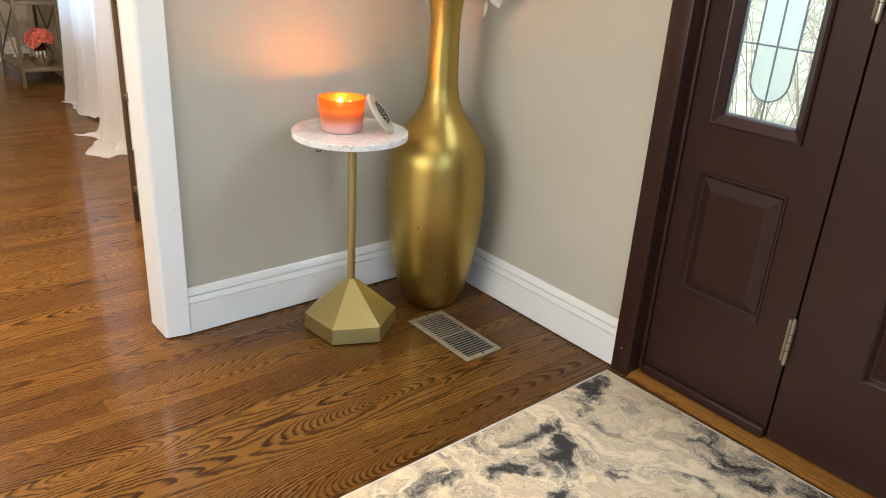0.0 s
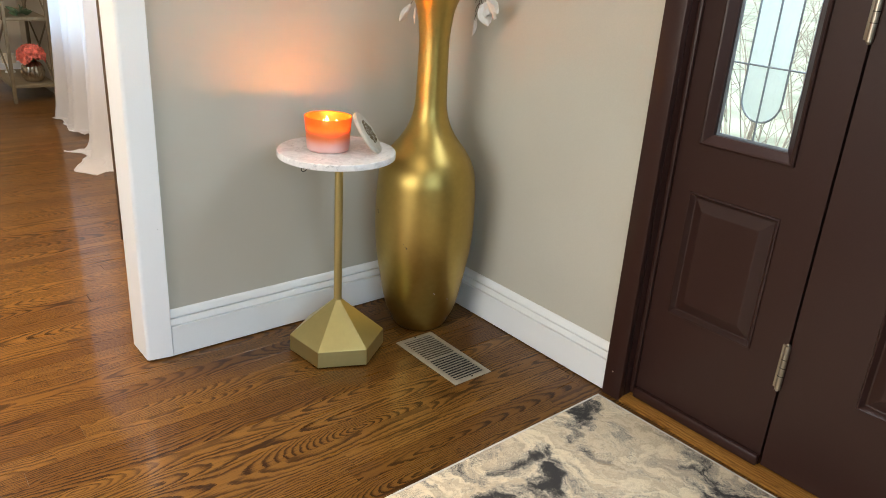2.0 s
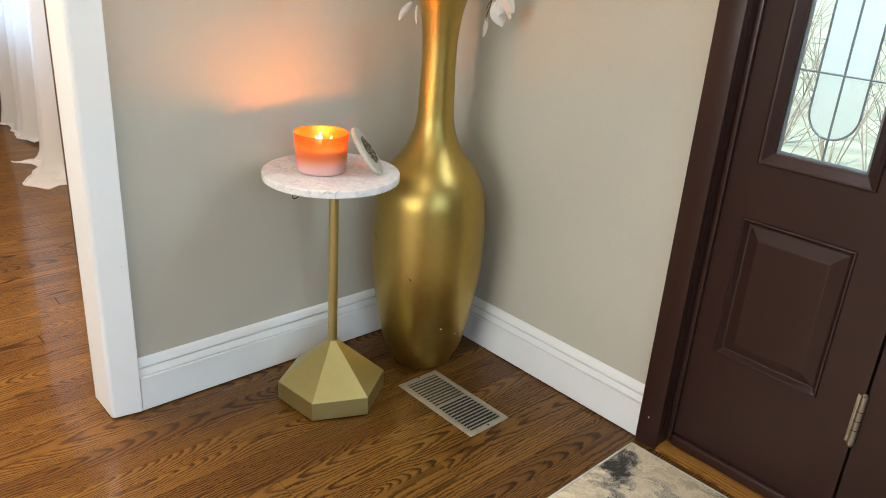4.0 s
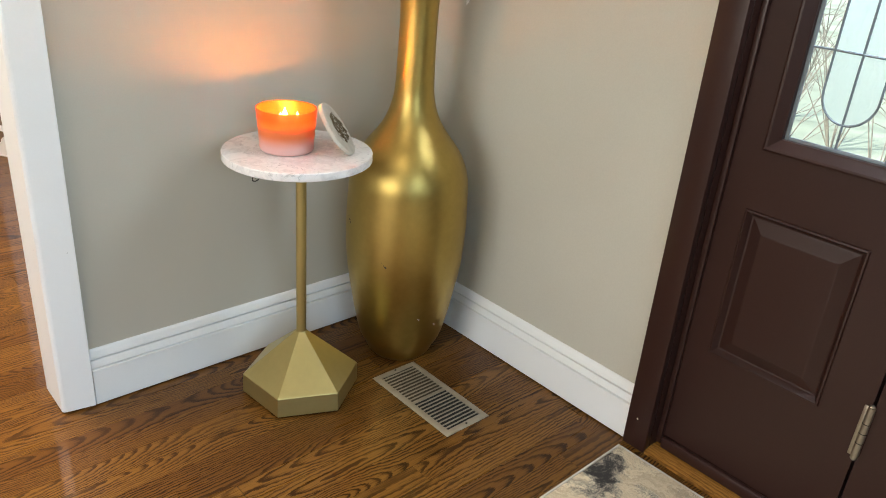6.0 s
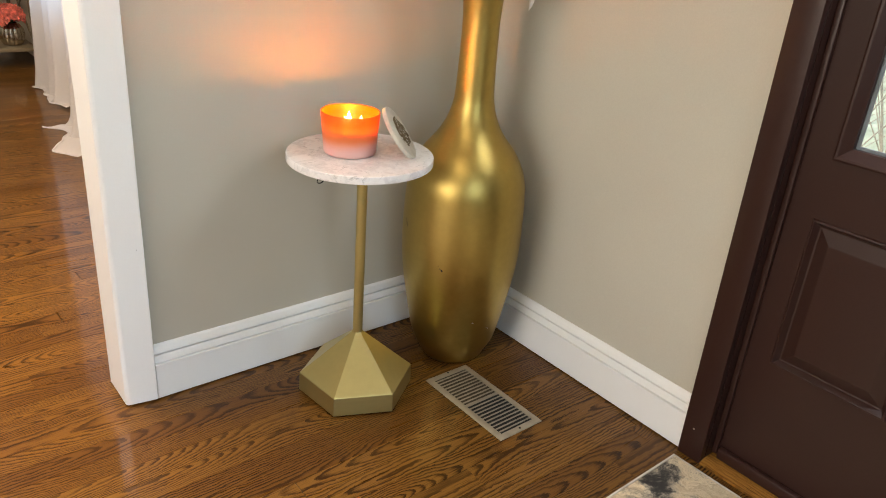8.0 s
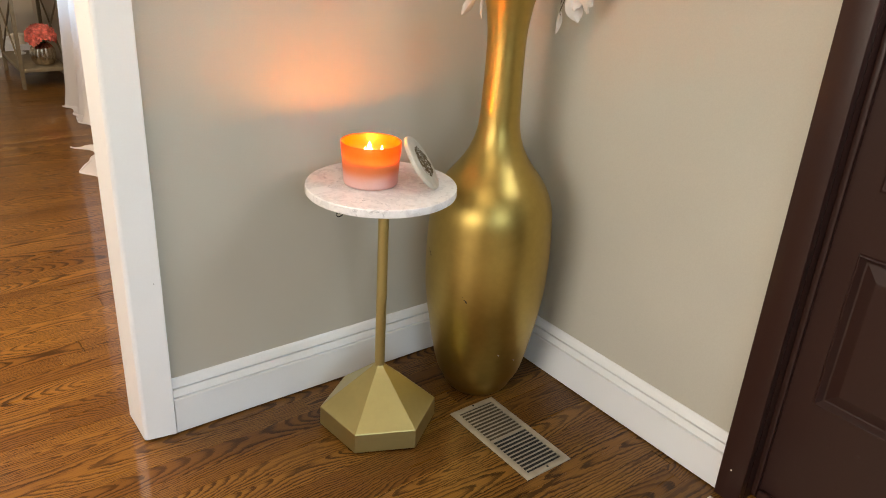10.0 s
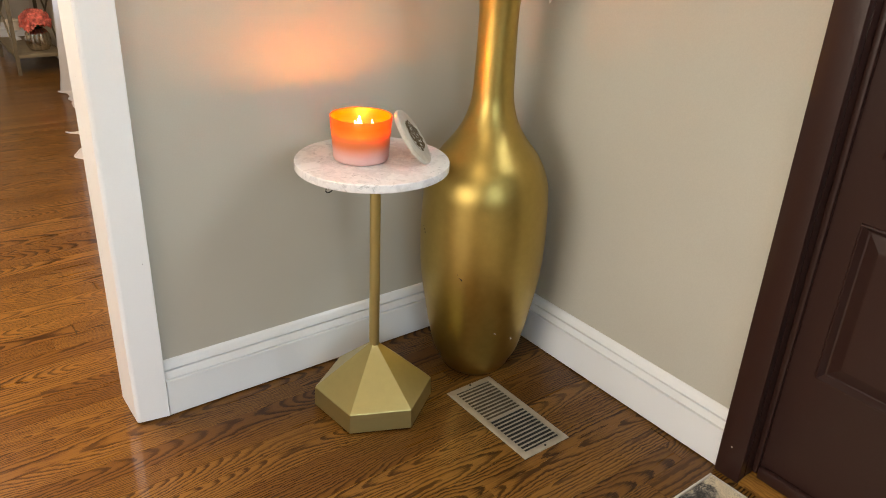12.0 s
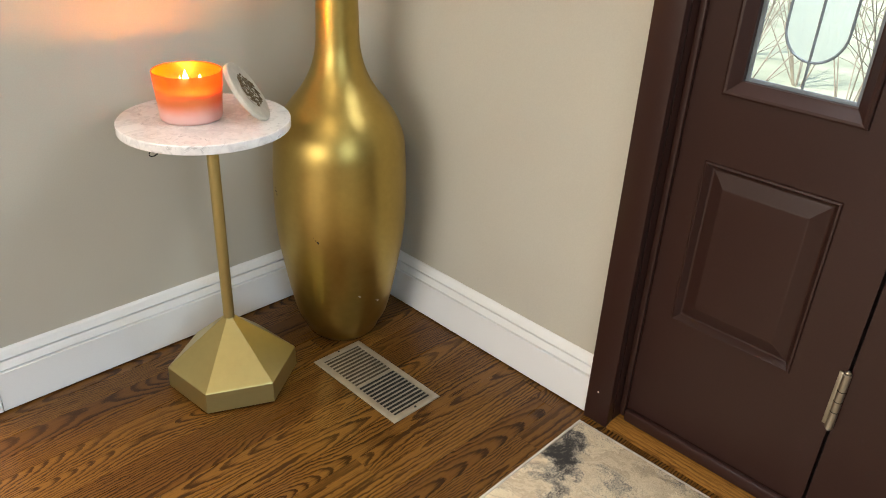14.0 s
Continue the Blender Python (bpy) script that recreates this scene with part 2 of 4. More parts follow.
M_WALL = paint("greige_wall_paint", (0.505, 0.488, 0.422), 0.60)
M_WALL2 = paint("olive_beige_wall_paint", (0.50, 0.45, 0.36), 0.62)
M_TRIM = paint("white_trim_paint", (0.81, 0.83, 0.84), 0.30, 0.012)
M_CEIL = paint("white_ceiling_paint", (0.80, 0.79, 0.76), 0.8, 0.02)
M_DOOR = paint("brown_door_paint", (0.034, 0.0148, 0.0122), 0.34, 0.06, 6, 0.08, 0.32)
M_OAK = oak("stained_oak_board")
M_SILL = oak("honey_oak_threshold", 1.8, 0.30, 0.45)
M_SUB = plain("dark_joint", (0.03, 0.015, 0.008), 0.8)
M_VASE = gold("aged_gold_leaf", (0.50, 0.36, 0.105), 0.39, False, 1.0, 0.16)
M_GOLD = gold("satin_gold_paint", (0.54, 0.44, 0.18), 0.38, False, 0.9, 0.10)
M_MARBLE = marble("white_marble")
M_LID = plain("grey_beige_stone", (0.50, 0.465, 0.40), 0.45, 0, 0.14, 40)
M_VENT = plain("nickel_register", (0.37, 0.32, 0.25), 0.45, 0.45)
M_DAMPER = plain("dull_brown_damper", (0.065, 0.048, 0.028), 0.6, 0.3)
M_BLACK = plain("black_seal_and_slot_dark", (0.012, 0.011, 0.010), 0.8)
M_RUG = rug_mat()
M_RUGEDGE = plain("rug_binding", (0.62, 0.58, 0.52), 0.9)
M_SHEER = sheer("sheer_curtain_voile")
# pink is the glass; the orange towards the rim is painted flame glow
M_JAR = glow_painted_glass("pink_frosted_glass_painted_glow", (0.97, 0.68, 0.64), (0.88, 0.145, 0.018), 0.42, 0.28, 0.12)
M_WAX = soft_wax("pink_wax", (0.98, 0.87, 0.85), (0.040, 0.028, 0.024))
M_FLAME = glowing("flame", (1.0, 0.62, 0.22), 13.0)
M_WICK = plain("charred_wick", (0.02, 0.015, 0.012), 0.9)
M_MEDAL = plain("antique_gold_relief", (0.15, 0.11, 0.06), 0.45, 0.6, 0.5, 500)
M_HINGE = plain("brushed_nickel", (0.38, 0.34, 0.28), 0.35, 0.9)
M_CLEAR = glass("clear_pane", 0.0, (0.90, 0.97, 1.0))
M_FROST = glass("rippled_frosted_pane", 0.42, (0.82, 0.94, 1.0), 0.8)
M_LEAD = plain("lead_came", (0.20, 0.24, 0.28), 0.5, 0.3)
M_PETAL = plain("white_petal", (0.62, 0.60, 0.57), 0.6, 0, 0.08)
M_TWIG = plain("dark_twig", (0.07, 0.045, 0.03), 0.8)
M_STEM = plain("silver_grey_stem", (0.36, 0.32, 0.27), 0.6)
M_BRONZE = plain("dark_bronze_metal", (0.13, 0.088, 0.055), 0.5, 0.3)
M_PEWTER = plain("antique_champagne_metal", (0.19, 0.15, 0.09), 0.55, 0.3)
M_MERCURY = gold("mercury_glass", (0.66, 0.58, 0.46), 0.22, False, 1.0, 0.5)
M_CORAL = plain("coral_petal", (0.60, 0.14, 0.10), 0.6, 0, 0.6, 45)
M_CREAM = plain("cream_wax", (0.72, 0.64, 0.52), 0.5)
M_GRASS = plain("lawn", (0.42, 0.46, 0.33), 0.9, 0, 0.35, 1.3)
M_BARK = plain("grey_bark", (0.34, 0.29, 0.23), 0.85)
M_LEAF = plain("far_foliage", (0.07, 0.11, 0.05), 0.8, 0, 0.4, 2.0)
M_NEAR_BLACK = plain("near_black_chip_and_gap_shade", (0.015, 0.012, 0.010), 0.8)
M_SCUFF = plain("pale_scuff", (0.75, 0.70, 0.60), 0.7)


# ---- mesh helpers ----
def smooth(bm, angle=24):
    for f in bm.faces:
        f.smooth = True
    for e in bm.edges:
        e.smooth = not (len(e.link_faces) == 2 and e.calc_face_angle(0) > radians(angle))


def mesh_object(name, bm, mat, keep_smooth=True):
    bmesh.ops.recalc_face_normals(bm, faces=bm.faces)
    if keep_smooth:
        smooth(bm)
    me = bpy.data.meshes.new(name)
    bm.to_mesh(me)
    bm.free()
    if mat:
        me.materials.append(mat)
    return new(name, me)


def part(name, bm, mat, parent, label="", rounded=True):
    ob = mesh_object(name, bm, mat, rounded)
    ob.parent = parent
    return tagged(ob, label)


def thing(name, loc, label, category, group="", kind=""):
    ob = new(name)
    ob.empty_display_size = 0.1
    ob.location = loc
    return tagged(ob, label, category, group, kind)


def box(x0, x1, y0, y1, z0, z1, bevel=0.0, bm=None):
    own = bmesh.new()
    bmesh.ops.create_cube(own, size=1)
    for v in own.verts:
        v.co = Vector(((x0 + x1) / 2 + v.co.x * (x1 - x0), (y0 + y1) / 2 + v.co.y * (y1 - y0), (z0 + z1) / 2 + v.co.z * (z1 - z0)))
    if bevel:
        bmesh.ops.bevel(own, geom=own.edges[:], offset=bevel, segments=2, affect="EDGES", profile=0.5)
    if bm is None:
        return own
    me = bpy.data.meshes.new("tmp")
    own.to_mesh(me)
    own.free()
    bm.from_mesh(me)
    bpy.data.meshes.remove(me)
    return bm


def loft(loops, closed=True, caps=True, bm=None):
    """Skin between loops of points with equal counts."""
    bm = bm or bmesh.new()
    vs = [[bm.verts.new(p) for p in loop] for loop in loops]
    n = len(vs[0])
    for a, b in zip(vs, vs[1:]):
        for i in range(n if closed else n - 1):
            bm.faces.new((a[i], a[(i + 1) % n], b[(i + 1) % n], b[i]))
    if caps and closed:
        bm.faces.new(vs[0][::-1])
        bm.faces.new(vs[-1])
    return bm


def lathe(profile, seg=48, centre=(0, 0), caps=True, lobes=0, depth=0.0, bm=None):
    loops = []
    for r, z in profile:
        loop = []
        for i in range(seg):
            a = 2 * math.pi * i / seg
            k = r * (1 - depth * (0.5 - 0.5 * abs(math.sin(a * lobes / 2)) ** 0.6 * 1.0) * 2) if lobes else r
            loop.append((centre[0] + k * math.cos(a), centre[1] + k * math.sin(a), z))
        loops.append(loop)
    return loft(loops, True, caps, bm)


def tube(pts, radii, seg=8, bm=None):
    pts = [Vector(p) for p in pts]
    loops = []
    for i, p in enumerate(pts):
        d = (pts[min(i + 1, len(pts) - 1)] - pts[max(i - 1, 0)]).normalized()
        u = d.cross(Vector((0.31, 0.2, 0.93))).normalized()
        w = d.cross(u)
        r = radii[i] if isinstance(radii, (list, tuple)) else radii
        loops.append([p + r * (math.cos(2 * math.pi * k / seg) * u + math.sin(2 * math.pi * k / seg) * w) for k in range(seg)])
    return loft(loops, True, True, bm)


def curve_points(pts, n=14):
    """A smooth run of n points through the given ones."""
    pts = [Vector(p) for p in pts]
    out = []
    for i in range(n):
        f = i / (n - 1) * (len(pts) - 1)
        k = min(int(f), len(pts) - 2)
        f -= k
        p0, p1, p2, p3 = pts[max(k - 1, 0)], pts[k], pts[k + 1], pts[min(k + 2, len(pts) - 1)]
        out.append(0.5 * (2 * p1 + (p2 - p0) * f + (2 * p0 - 5 * p1 + 4 * p2 - p3) * f * f + (3 * p1 - p0 - 3 * p2 + p3) * f ** 3))
    return out


def sweep(profile, a, b, side):
    """Extrude a profile of (out, up) from a to b along a wall; side is the unit vector out of the wall."""
    a, b, side = Vector(a), Vector(b), Vector(side)
    return loft([[p + side * o + Vector((0, 0, u)) for o, u in profile] for p in (a, b)])


# ---- large structure ----
WALL_A, WALL_B = 2.075, 1.715     # faces of the two foyer walls that meet in the corner
OPEN_X = 0.700                    # side of the cased opening to the next room

wa = tagged(mesh_object("wall_north", box(0.7675, 1.87, WALL_A, 2.187, 0, 2.6), M_WALL), "greige painted wall between foyer and next room", "wall", kind="structure")
part("end_stud", box(OPEN_X + 0.012, 0.7674, 2.077, 2.187, 0, 2.6), M_WALL, wa)
part("header", box(-0.7, OPEN_X + 0.0115, WALL_A, 2.187, 2.12, 2.6), M_WALL, wa)
part("return_wall", box(-2.7, -0.7, WALL_A, 2.187, 0, 2.6), M_WALL, wa)
wb = tagged(mesh_object("wall_east", box(WALL_B, 1.87, 1.195, WALL_A, 0, 2.6), M_WALL), "greige painted wall beside the front door", "wall", kind="structure")
part("header", box(WALL_B, 1.87, -0.2, 1.195, 2.08, 2.6), M_WALL, wb)
part("return_wall", box(WALL_B, 1.87, -2.3, -0.2, 0, 2.6), M_WALL, wb)
ws = tagged(mesh_object("wall_south", box(-2.7, -1.5, -2.32, -2.2, 0, 2.6), M_WALL), "greige painted foyer wall with a window opening", "wall", kind="structure")
part("wall_right", box(0.5, 1.715, -2.32, -2.2, 0, 2.6), M_WALL, ws)
part("wall_below", box(-1.5, 0.5, -2.32, -2.2, 0, 0.9), M_WALL, ws)
part("wall_above", box(-1.5, 0.5, -2.32, -2.2, 2.3, 2.6), M_WALL, ws)
ww = tagged(mesh_object("wall_west", box(-2.82, -2.7, 1.95, 7.10, 0, 2.6), M_WALL), "greige painted wall with a foyer window opening", "wall", kind="structure")
part("wall_south_part", box(-2.82, -2.7, -2.32, -0.5, 0, 2.6), M_WALL, ww)
part("wall_below", box(-2.82, -2.7, -0.5, 1.95, 0, 0.6), M_WALL, ww)
part("wall_above", box(-2.82, -2.7, -0.5, 1.95, 2.2, 2.6), M_WALL, ww)
we = tagged(mesh_object("wall_next_room_east", box(1.42, 1.56, 2.187, 4.3, 0, 2.6), M_WALL2), "olive beige painted wall with a curtained window", "wall", kind="structure")
part("wall_far", box(1.42, 1.56, 5.7, 6.98, 0, 2.6), M_WALL2, we)
part("wall_below", box(1.42, 1.56, 4.3, 5.7, 0, 0.52), M_WALL2, we)
part("wall_above", box(1.42, 1.56, 4.3, 5.7, 2.1, 2.6), M_WALL2, we)
tagged(mesh_object("wall_next_room_north", box(-2.7, 1.56, 6.98, 7.10, 0, 2.6), M_WALL2), "olive beige painted far wall of next room", "wall", kind="structure")
tagged(mesh_object("ceiling", box(-2.82, 1.87, -2.32, 7.10, 2.6, 2.7), M_CEIL), "plain white painted ceiling", "ceiling", kind="structure")

# baseboards: flat board, a groove and a stepped cap
BASE_PROFILE = [(0, 0.0035), (0.014, 0.0035), (0.015, 0.005), (0.0150, 0.0925), (0.0165, 0.0940), (0.0165, 0.0958), (0.0150, 0.0968), (0.0050, 0.0972), (0.0050, 0.1000), (0.0130, 0.1008),
                (0.0098, 0.1165), (0.0088, 0.1180), (0.0015, 0.1184), (0.0015, 0.1228), (0.0100, 0.1234), (0.0092, 0.1290), (0.0055, 0.1400), (0.0020, 0.1452), (0, 0.146)]
tagged(mesh_object("baseboard_north", sweep(BASE_PROFILE, (0.768, WALL_A, 0), (WALL_B - 0.0005, WALL_A, 0), (0, -1, 0)), M_TRIM, False), "white painted moulded baseboard along greige wall", "baseboard", kind="structure")
tagged(mesh_object("baseboard_east", sweep(BASE_PROFILE, (WALL_B, 1.2335, 0), (WALL_B, WALL_A - 0.0155, 0), (-1, 0, 0)), M_TRIM, False), "white painted moulded baseboard beside the door", "baseboard", kind="structure")
tagged(mesh_object("baseboard_next_room", sweep(BASE_PROFILE, (-2.69, 6.98, 0), (1.41, 6.98, 0), (0, -1, 0)), M_TRIM, False), "white painted baseboard of next room", "baseboard", kind="structure")

# cased opening to the next room
def prism(points, z0, z1, bevel=0.0):
    bm = loft([[(x, y, z) for x, y in points] for z in (z0, z1)])
    if bevel:
        bmesh.ops.bevel(bm, geom=[e for e in bm.edges if abs(e.verts[0].co.z - e.verts[1].co.z) > 0.1], offset=bevel, segments=3, affect="EDGES")
    return bm


tr = tagged(mesh_object("trim_opening", prism([(0.7670, 2.0765), (0.7665, 2.0575), (0.7025, 2.068), (0.6966, 2.0725), (0.6966, 2.0765)], 0.005, 2.19, 0.0015), M_TRIM), "white painted casing of the opening", "door casing", kind="structure")
part("jamb", box(0.6966, OPEN_X + 0.0115, 2.0766, 2.187, 0.005, 2.12), M_TRIM, tr)
part("back_casing", box(0.703, 0.768, 2.1875, 2.205, 0.003, 2.19, 0.003), M_TRIM, tr)
part("head_jamb", box(-0.7, 0.6960, 2.0765, 2.187, 2.108, 2.1195, 0.001), M_TRIM, tr)
for z, x in ((0.86, 0.745), (0.40, 0.752), (1.02, 0.738)):
    part("nail_dimple", lathe([(0.0016, 0), (0.0012, 0.0006)], 8), M_NEAR_BLACK, tr).matrix_world = pose(x, 2.0625 + (0.742 - x) * 0.2, z, 90, 0, 0)

# ---- front door unit ----
fr = tagged(mesh_object("door_frame", box(1.692, 1.7145, 1.1725, 1.2325, 0, 2.14, 0.003), M_DOOR), "dark brown painted front door casing and jamb", "door frame", kind="structure")
part("jamb", box(1.7147, 1.80, 1.1727, 1.1865, 0.0, 2.08, 0.0005), M_DOOR, fr)
part("stop_moulding", box(1.7345, 1.7452, 1.1585, 1.1722, 0.018, 2.05, 0.004), M_DOOR, fr)
part("head_casing", box(1.692, 1.7145, -0.2, 1.1720, 2.085, 2.14, 0.003), M_DOOR, fr)
part("sill_moulding", box(1.729, 1.7445, 0.780, 1.1565, 0.0122, 0.042, 0.006), M_DOOR, fr)
for z in (0.080,):
    part("nail_hole", lathe([(0.0022, 0), (0.0016, 0.0008)], 8), M_SCUFF, fr).matrix_world = pose(1.6918, 1.205, z, 0, -90, 0)

th = tagged(mesh_object("threshold", loft([[(x, -1.694, 0.0), (x, -1.694, 0.006), (x, -1.712, 0.0115), (x, -1.80, 0.0115), (x, -1.80, 0.0)] for x in (1.1720, -0.2)]), M_SILL),
            "worn honey oak threshold under the front door", "threshold", kind="structure")
th.matrix_world = pose(0, 0, 0, 0, 0, 90)


def slab_with_panels(y0, y1, x0, x1, z0, z1, panels, openings):
    """A door slab: flat stiles and rails as a grid of blocks, leaving out the panels and openings."""
    holes = panels + openings
    ys = sorted({y0, y1, *[v for h in holes for v in h[:2]]})
    zs = sorted({z0, z1, *[v for h in holes for v in h[2:]]})
    bm = bmesh.new()
    for a, b in zip(ys, ys[1:]):
        for c, d in zip(zs, zs[1:]):
            if not any(h[0] <= a and b <= h[1] and h[2] <= c and d <= h[3] for h in holes):
                box(x0, x1, a, b, c, d, 0, bm)
    bmesh.ops.remove_doubles(bm, verts=bm.verts, dist=1e-5)
    bm.verts.index_update()
    seen = {}
    for f in bm.faces:
        seen.setdefault(tuple(sorted(v.index for v in f.verts)), []).append(f)
    bmesh.ops.delete(bm, geom=[f for fs in seen.values() if len(fs) > 1 for f in fs], context="FACES")
    return bm


def raised_panel(y0, y1, z0, z1, x):
    """A pressed panel: bead, valley, broad slope and raised field."""
    steps = [(0.0, 0.002), (0.002, -0.003), (0.005, -0.0035), (0.0135, 0.0085), (0.0165, 0.0092), (0.019, 0.0085), (0.042, -0.0010), (0.045, -0.0015)]
    bm = loft([[(x + o, y0 + s, z0 + s), (x + o, y1 - s, z0 + s), (x + o, y1 - s, z1 - s), (x + o, y0 + s, z1 - s)] for s, o in steps], True, False)
    bm.faces.new([v for v in bm.verts][-4:])
    return bm


def glass_frame(y0, y1, z0, z1, x):
    """A mitred, sloped moulding round a pane."""
    steps = [(0.0, 0.006), (0.001, -0.008), (0.005, -0.0105), (0.009, -0.009), (0.023, 0.004), (0.026, 0.006), (0.026, 0.024)]
    return loft([[(x + o, y0 + s, z0 + s), (x + o, y1 - s, z0 + s), (x + o, y1 - s, z1 - s), (x + o, y0 + s, z1 - s)] for s, o in steps], True, False)


FACE = 1.746
SL = dict(y0=0.7815, y1=1.172)
panel = (0.868, 1.1070, 0.295, 0.630)
light = (0.866, 1.1035, 0.750, 1.90)
sd = tagged(new("window_sidelight"), "dark brown sidelight panel with leaded glass beside door", "sidelight", kind="structure")
part("slab", slab_with_panels(SL["y0"], SL["y1"], FACE, 1.79, 0.0125, 2.07, [panel], [light]), M_DOOR, sd, "", False)
part("raised_panel", raised_panel(*panel, FACE), M_DOOR, sd, "", False)
part("panel_back", box(1.765, 1.788, panel[0] - 0.01, panel[1] + 0.01, panel[2] - 0.01, panel[3] + 0.01), M_DOOR, sd)
part("glass_moulding", glass_frame(*light, FACE), M_DOOR, sd, "", False)
# leaded glass: clear border, frosted tall centre that ends in a round foot
GY0, GY1, GZ0, GZ1, GX = 0.8915, 1.0780, 0.7755, 1.875, 1.766
mid, arm, bar = (GY0 + GY1) / 2, 0.0485, 0.949
foot = bar - 0.072


def pane_sheet(outlines):
    """A pane 3 mm thick made of flat convex pieces."""
    bm = bmesh.new()
    for o in outlines:
        bm.faces.new([bm.verts.new((GX, y, z)) for y, z in o])
    bmesh.ops.remove_doubles(bm, verts=bm.verts, dist=1e-5)
    r = bmesh.ops.extrude_face_region(bm, geom=bm.faces[:])
    for v in r["geom"]:
        if isinstance(v, bmesh.types.BMVert):
            v.co.x += 0.003
    return bm


arc = [(mid - arm * math.cos(math.pi * i / 16), foot - 0.052 * math.sin(math.pi * i / 16)) for i in range(17)]
lower = [[(GY0, GZ0), (mid - arm, GZ0), (mid - arm, foot), (mid - arm, bar), (GY0, bar)], [(mid + arm, GZ0), (GY1, GZ0), (GY1, bar), (mid + arm, bar), (mid + arm, foot)]]
lower += [[(a[0], GZ0), (b[0], GZ0), b, a] for a, b in zip(arc, arc[1:])]
for label_, outlines, mat in (
        ("lower clear pane", lower, M_CLEAR),
        ("upper clear pane", [[(GY0, bar), (mid - arm, bar), (mid - arm, GZ1), (GY0, GZ1)]], M_CLEAR),
        ("upper clear pane", [[(mid + arm, bar), (GY1, bar), (GY1, GZ1), (mid + arm, GZ1)]], M_CLEAR),
        ("rippled frosted pane", [[(mid - arm, bar), *arc, (mid + arm, bar)]], M_FROST),
        ("rippled frosted pane", [[(mid - arm, bar), (mid + arm, bar), (mid + arm, GZ1), (mid - arm, GZ1)]], M_FROST)):
    part("pane", pane_sheet(outlines), mat, sd, label_, False).visible_shadow = False
LEADX = GX - 0.001
for pts in ([(LEADX, mid, GZ0), (LEADX, mid, GZ1)], [(LEADX, GY0, bar), (LEADX, GY1, bar)],
            [(LEADX, mid - arm, GZ1), (LEADX, mid - arm, foot)], [(LEADX, mid + arm, GZ1), (LEADX, mid + arm, foot)],
            [(LEADX, y, z) for y, z in arc]):
    part("lead_came", tube(pts, 0.0022, 6), M_LEAD, sd)
for y in (GY0 + 0.004, GY1 - 0.004):
    part("edge_came", box(GX - 0.003, GX, y - 0.004, y + 0.004, GZ0, GZ1, 0.001), M_LEAD, sd)
part("edge_came", box(GX - 0.003, GX, GY0 + 0.008, GY1 - 0.008, GZ0, GZ0 + 0.007, 0.001), M_LEAD, sd)

dr = tagged(new("door_front"), "closed dark brown panelled front door", "front door", kind="structure")
dp = [(0.40, 0.610, 0.270, 0.630), (0.02, 0.24, 0.270, 0.630), (0.40, 0.610, 0.75, 1.90), (0.02, 0.24, 0.75, 1.90)]
part("slab", slab_with_panels(-0.145, 0.7755, FACE + 0.0005, 1.79, 0.016, 2.065, dp, []), M_DOOR, dr, "", False)
for p in dp:
    part("raised_panel", raised_panel(*p, FACE + 0.0005), M_DOOR, dr, "", False)
part("panel_back", box(1.767, 1.788, 0.0, 0.63, 0.24, 1.92), M_DOOR, dr)
part("weather_strip", box(1.775, 1.792, 0.7756, 0.7814, 0.012, 2.07), M_BLACK, dr)
part("astragal", box(1.75, 1.80, -0.2, -0.1455, 0.0125, 2.07), M_DOOR, dr)
for z in (0.291, 1.088):
    h = part("hinge", tube([(1.739, 0.7790, z - 0.058), (1.739, 0.7790, z + 0.058)], 0.0068, 20), M_HINGE, dr, "worn nickel butt hinge")
    part("leaf", box(1.7415, 1.7455, 0.7810, 0.7930, z - 0.056, z + 0.056, 0.001), M_HINGE, h)
    for k in (-0.022, 0.0, 0.022):
        part("knuckle_joint", tube([(1.739, 0.7790, z + k - 0.0008), (1.739, 0.7790, z + k + 0.0008)], 0.0072, 20), M_NEAR_BLACK, h)
    for k in (-1, 1):
        part("pin_tip", lathe([(0.0045, 0), (0.0055, 0.002), (0.003, 0.005), (0.0, 0.006)], 10, caps=False), M_HINGE, h).matrix_world = pose(1.739, 0.7790, z + k * 0.058, 0 if k > 0 else 180, 0, 0)

# ---- foyer things ----
rug = thing("area_rug", (1.0815, 0.313, 0), "cream, taupe and charcoal abstract swirl rug on oak floor", "rug")
rug.rotation_euler = (0, 0, radians(0.92))
part("woven_field", box(-0.594, 0.594, -0.894, 0.896, 0.001, 0.0085, 0.003), M_RUG, rug)
part("binding", box(-0.60, 0.60, 0.8965, 0.902, 0.0008, 0.0075, 0.002), M_RUGEDGE, rug, "pale bound edge")
part("binding", box(0.5945, 0.60, -0.894, 0.896, 0.0008, 0.0075, 0.002), M_RUGEDGE, rug, "pale bound edge")

# floor register
vx0, vx1, vy0, vy1 = 1.3590, 1.4965, 1.4880, 1.7780
vent = thing("floor_register", ((vx0 + vx1) / 2, (vy0 + vy1) / 2, 0), "worn nickel slotted floor vent set in oak boards", "floor vent")
vent_inv = Matrix.Translation((-(vx0 + vx1) / 2, -(vy0 + vy1) / 2, 0))


def vent_part(name, bm, mat):
    bmesh.ops.transform(bm, matrix=vent_inv, verts=bm.verts)
    return part(name, bm, mat, vent)


def flange(x0, x1, y0, y1, w):
    steps = [(0.0, 0.0006), (0.0015, 0.003), (0.004, 0.0042), (w - 0.003, 0.0046), (w, 0.0035), (w, 0.0008)]
    return loft([[(x0 + s, y0 + s, z), (x1 - s, y0 + s, z), (x1 - s, y1 - s, z), (x0 + s, y1 - s, z)] for s, z in steps], True, False)


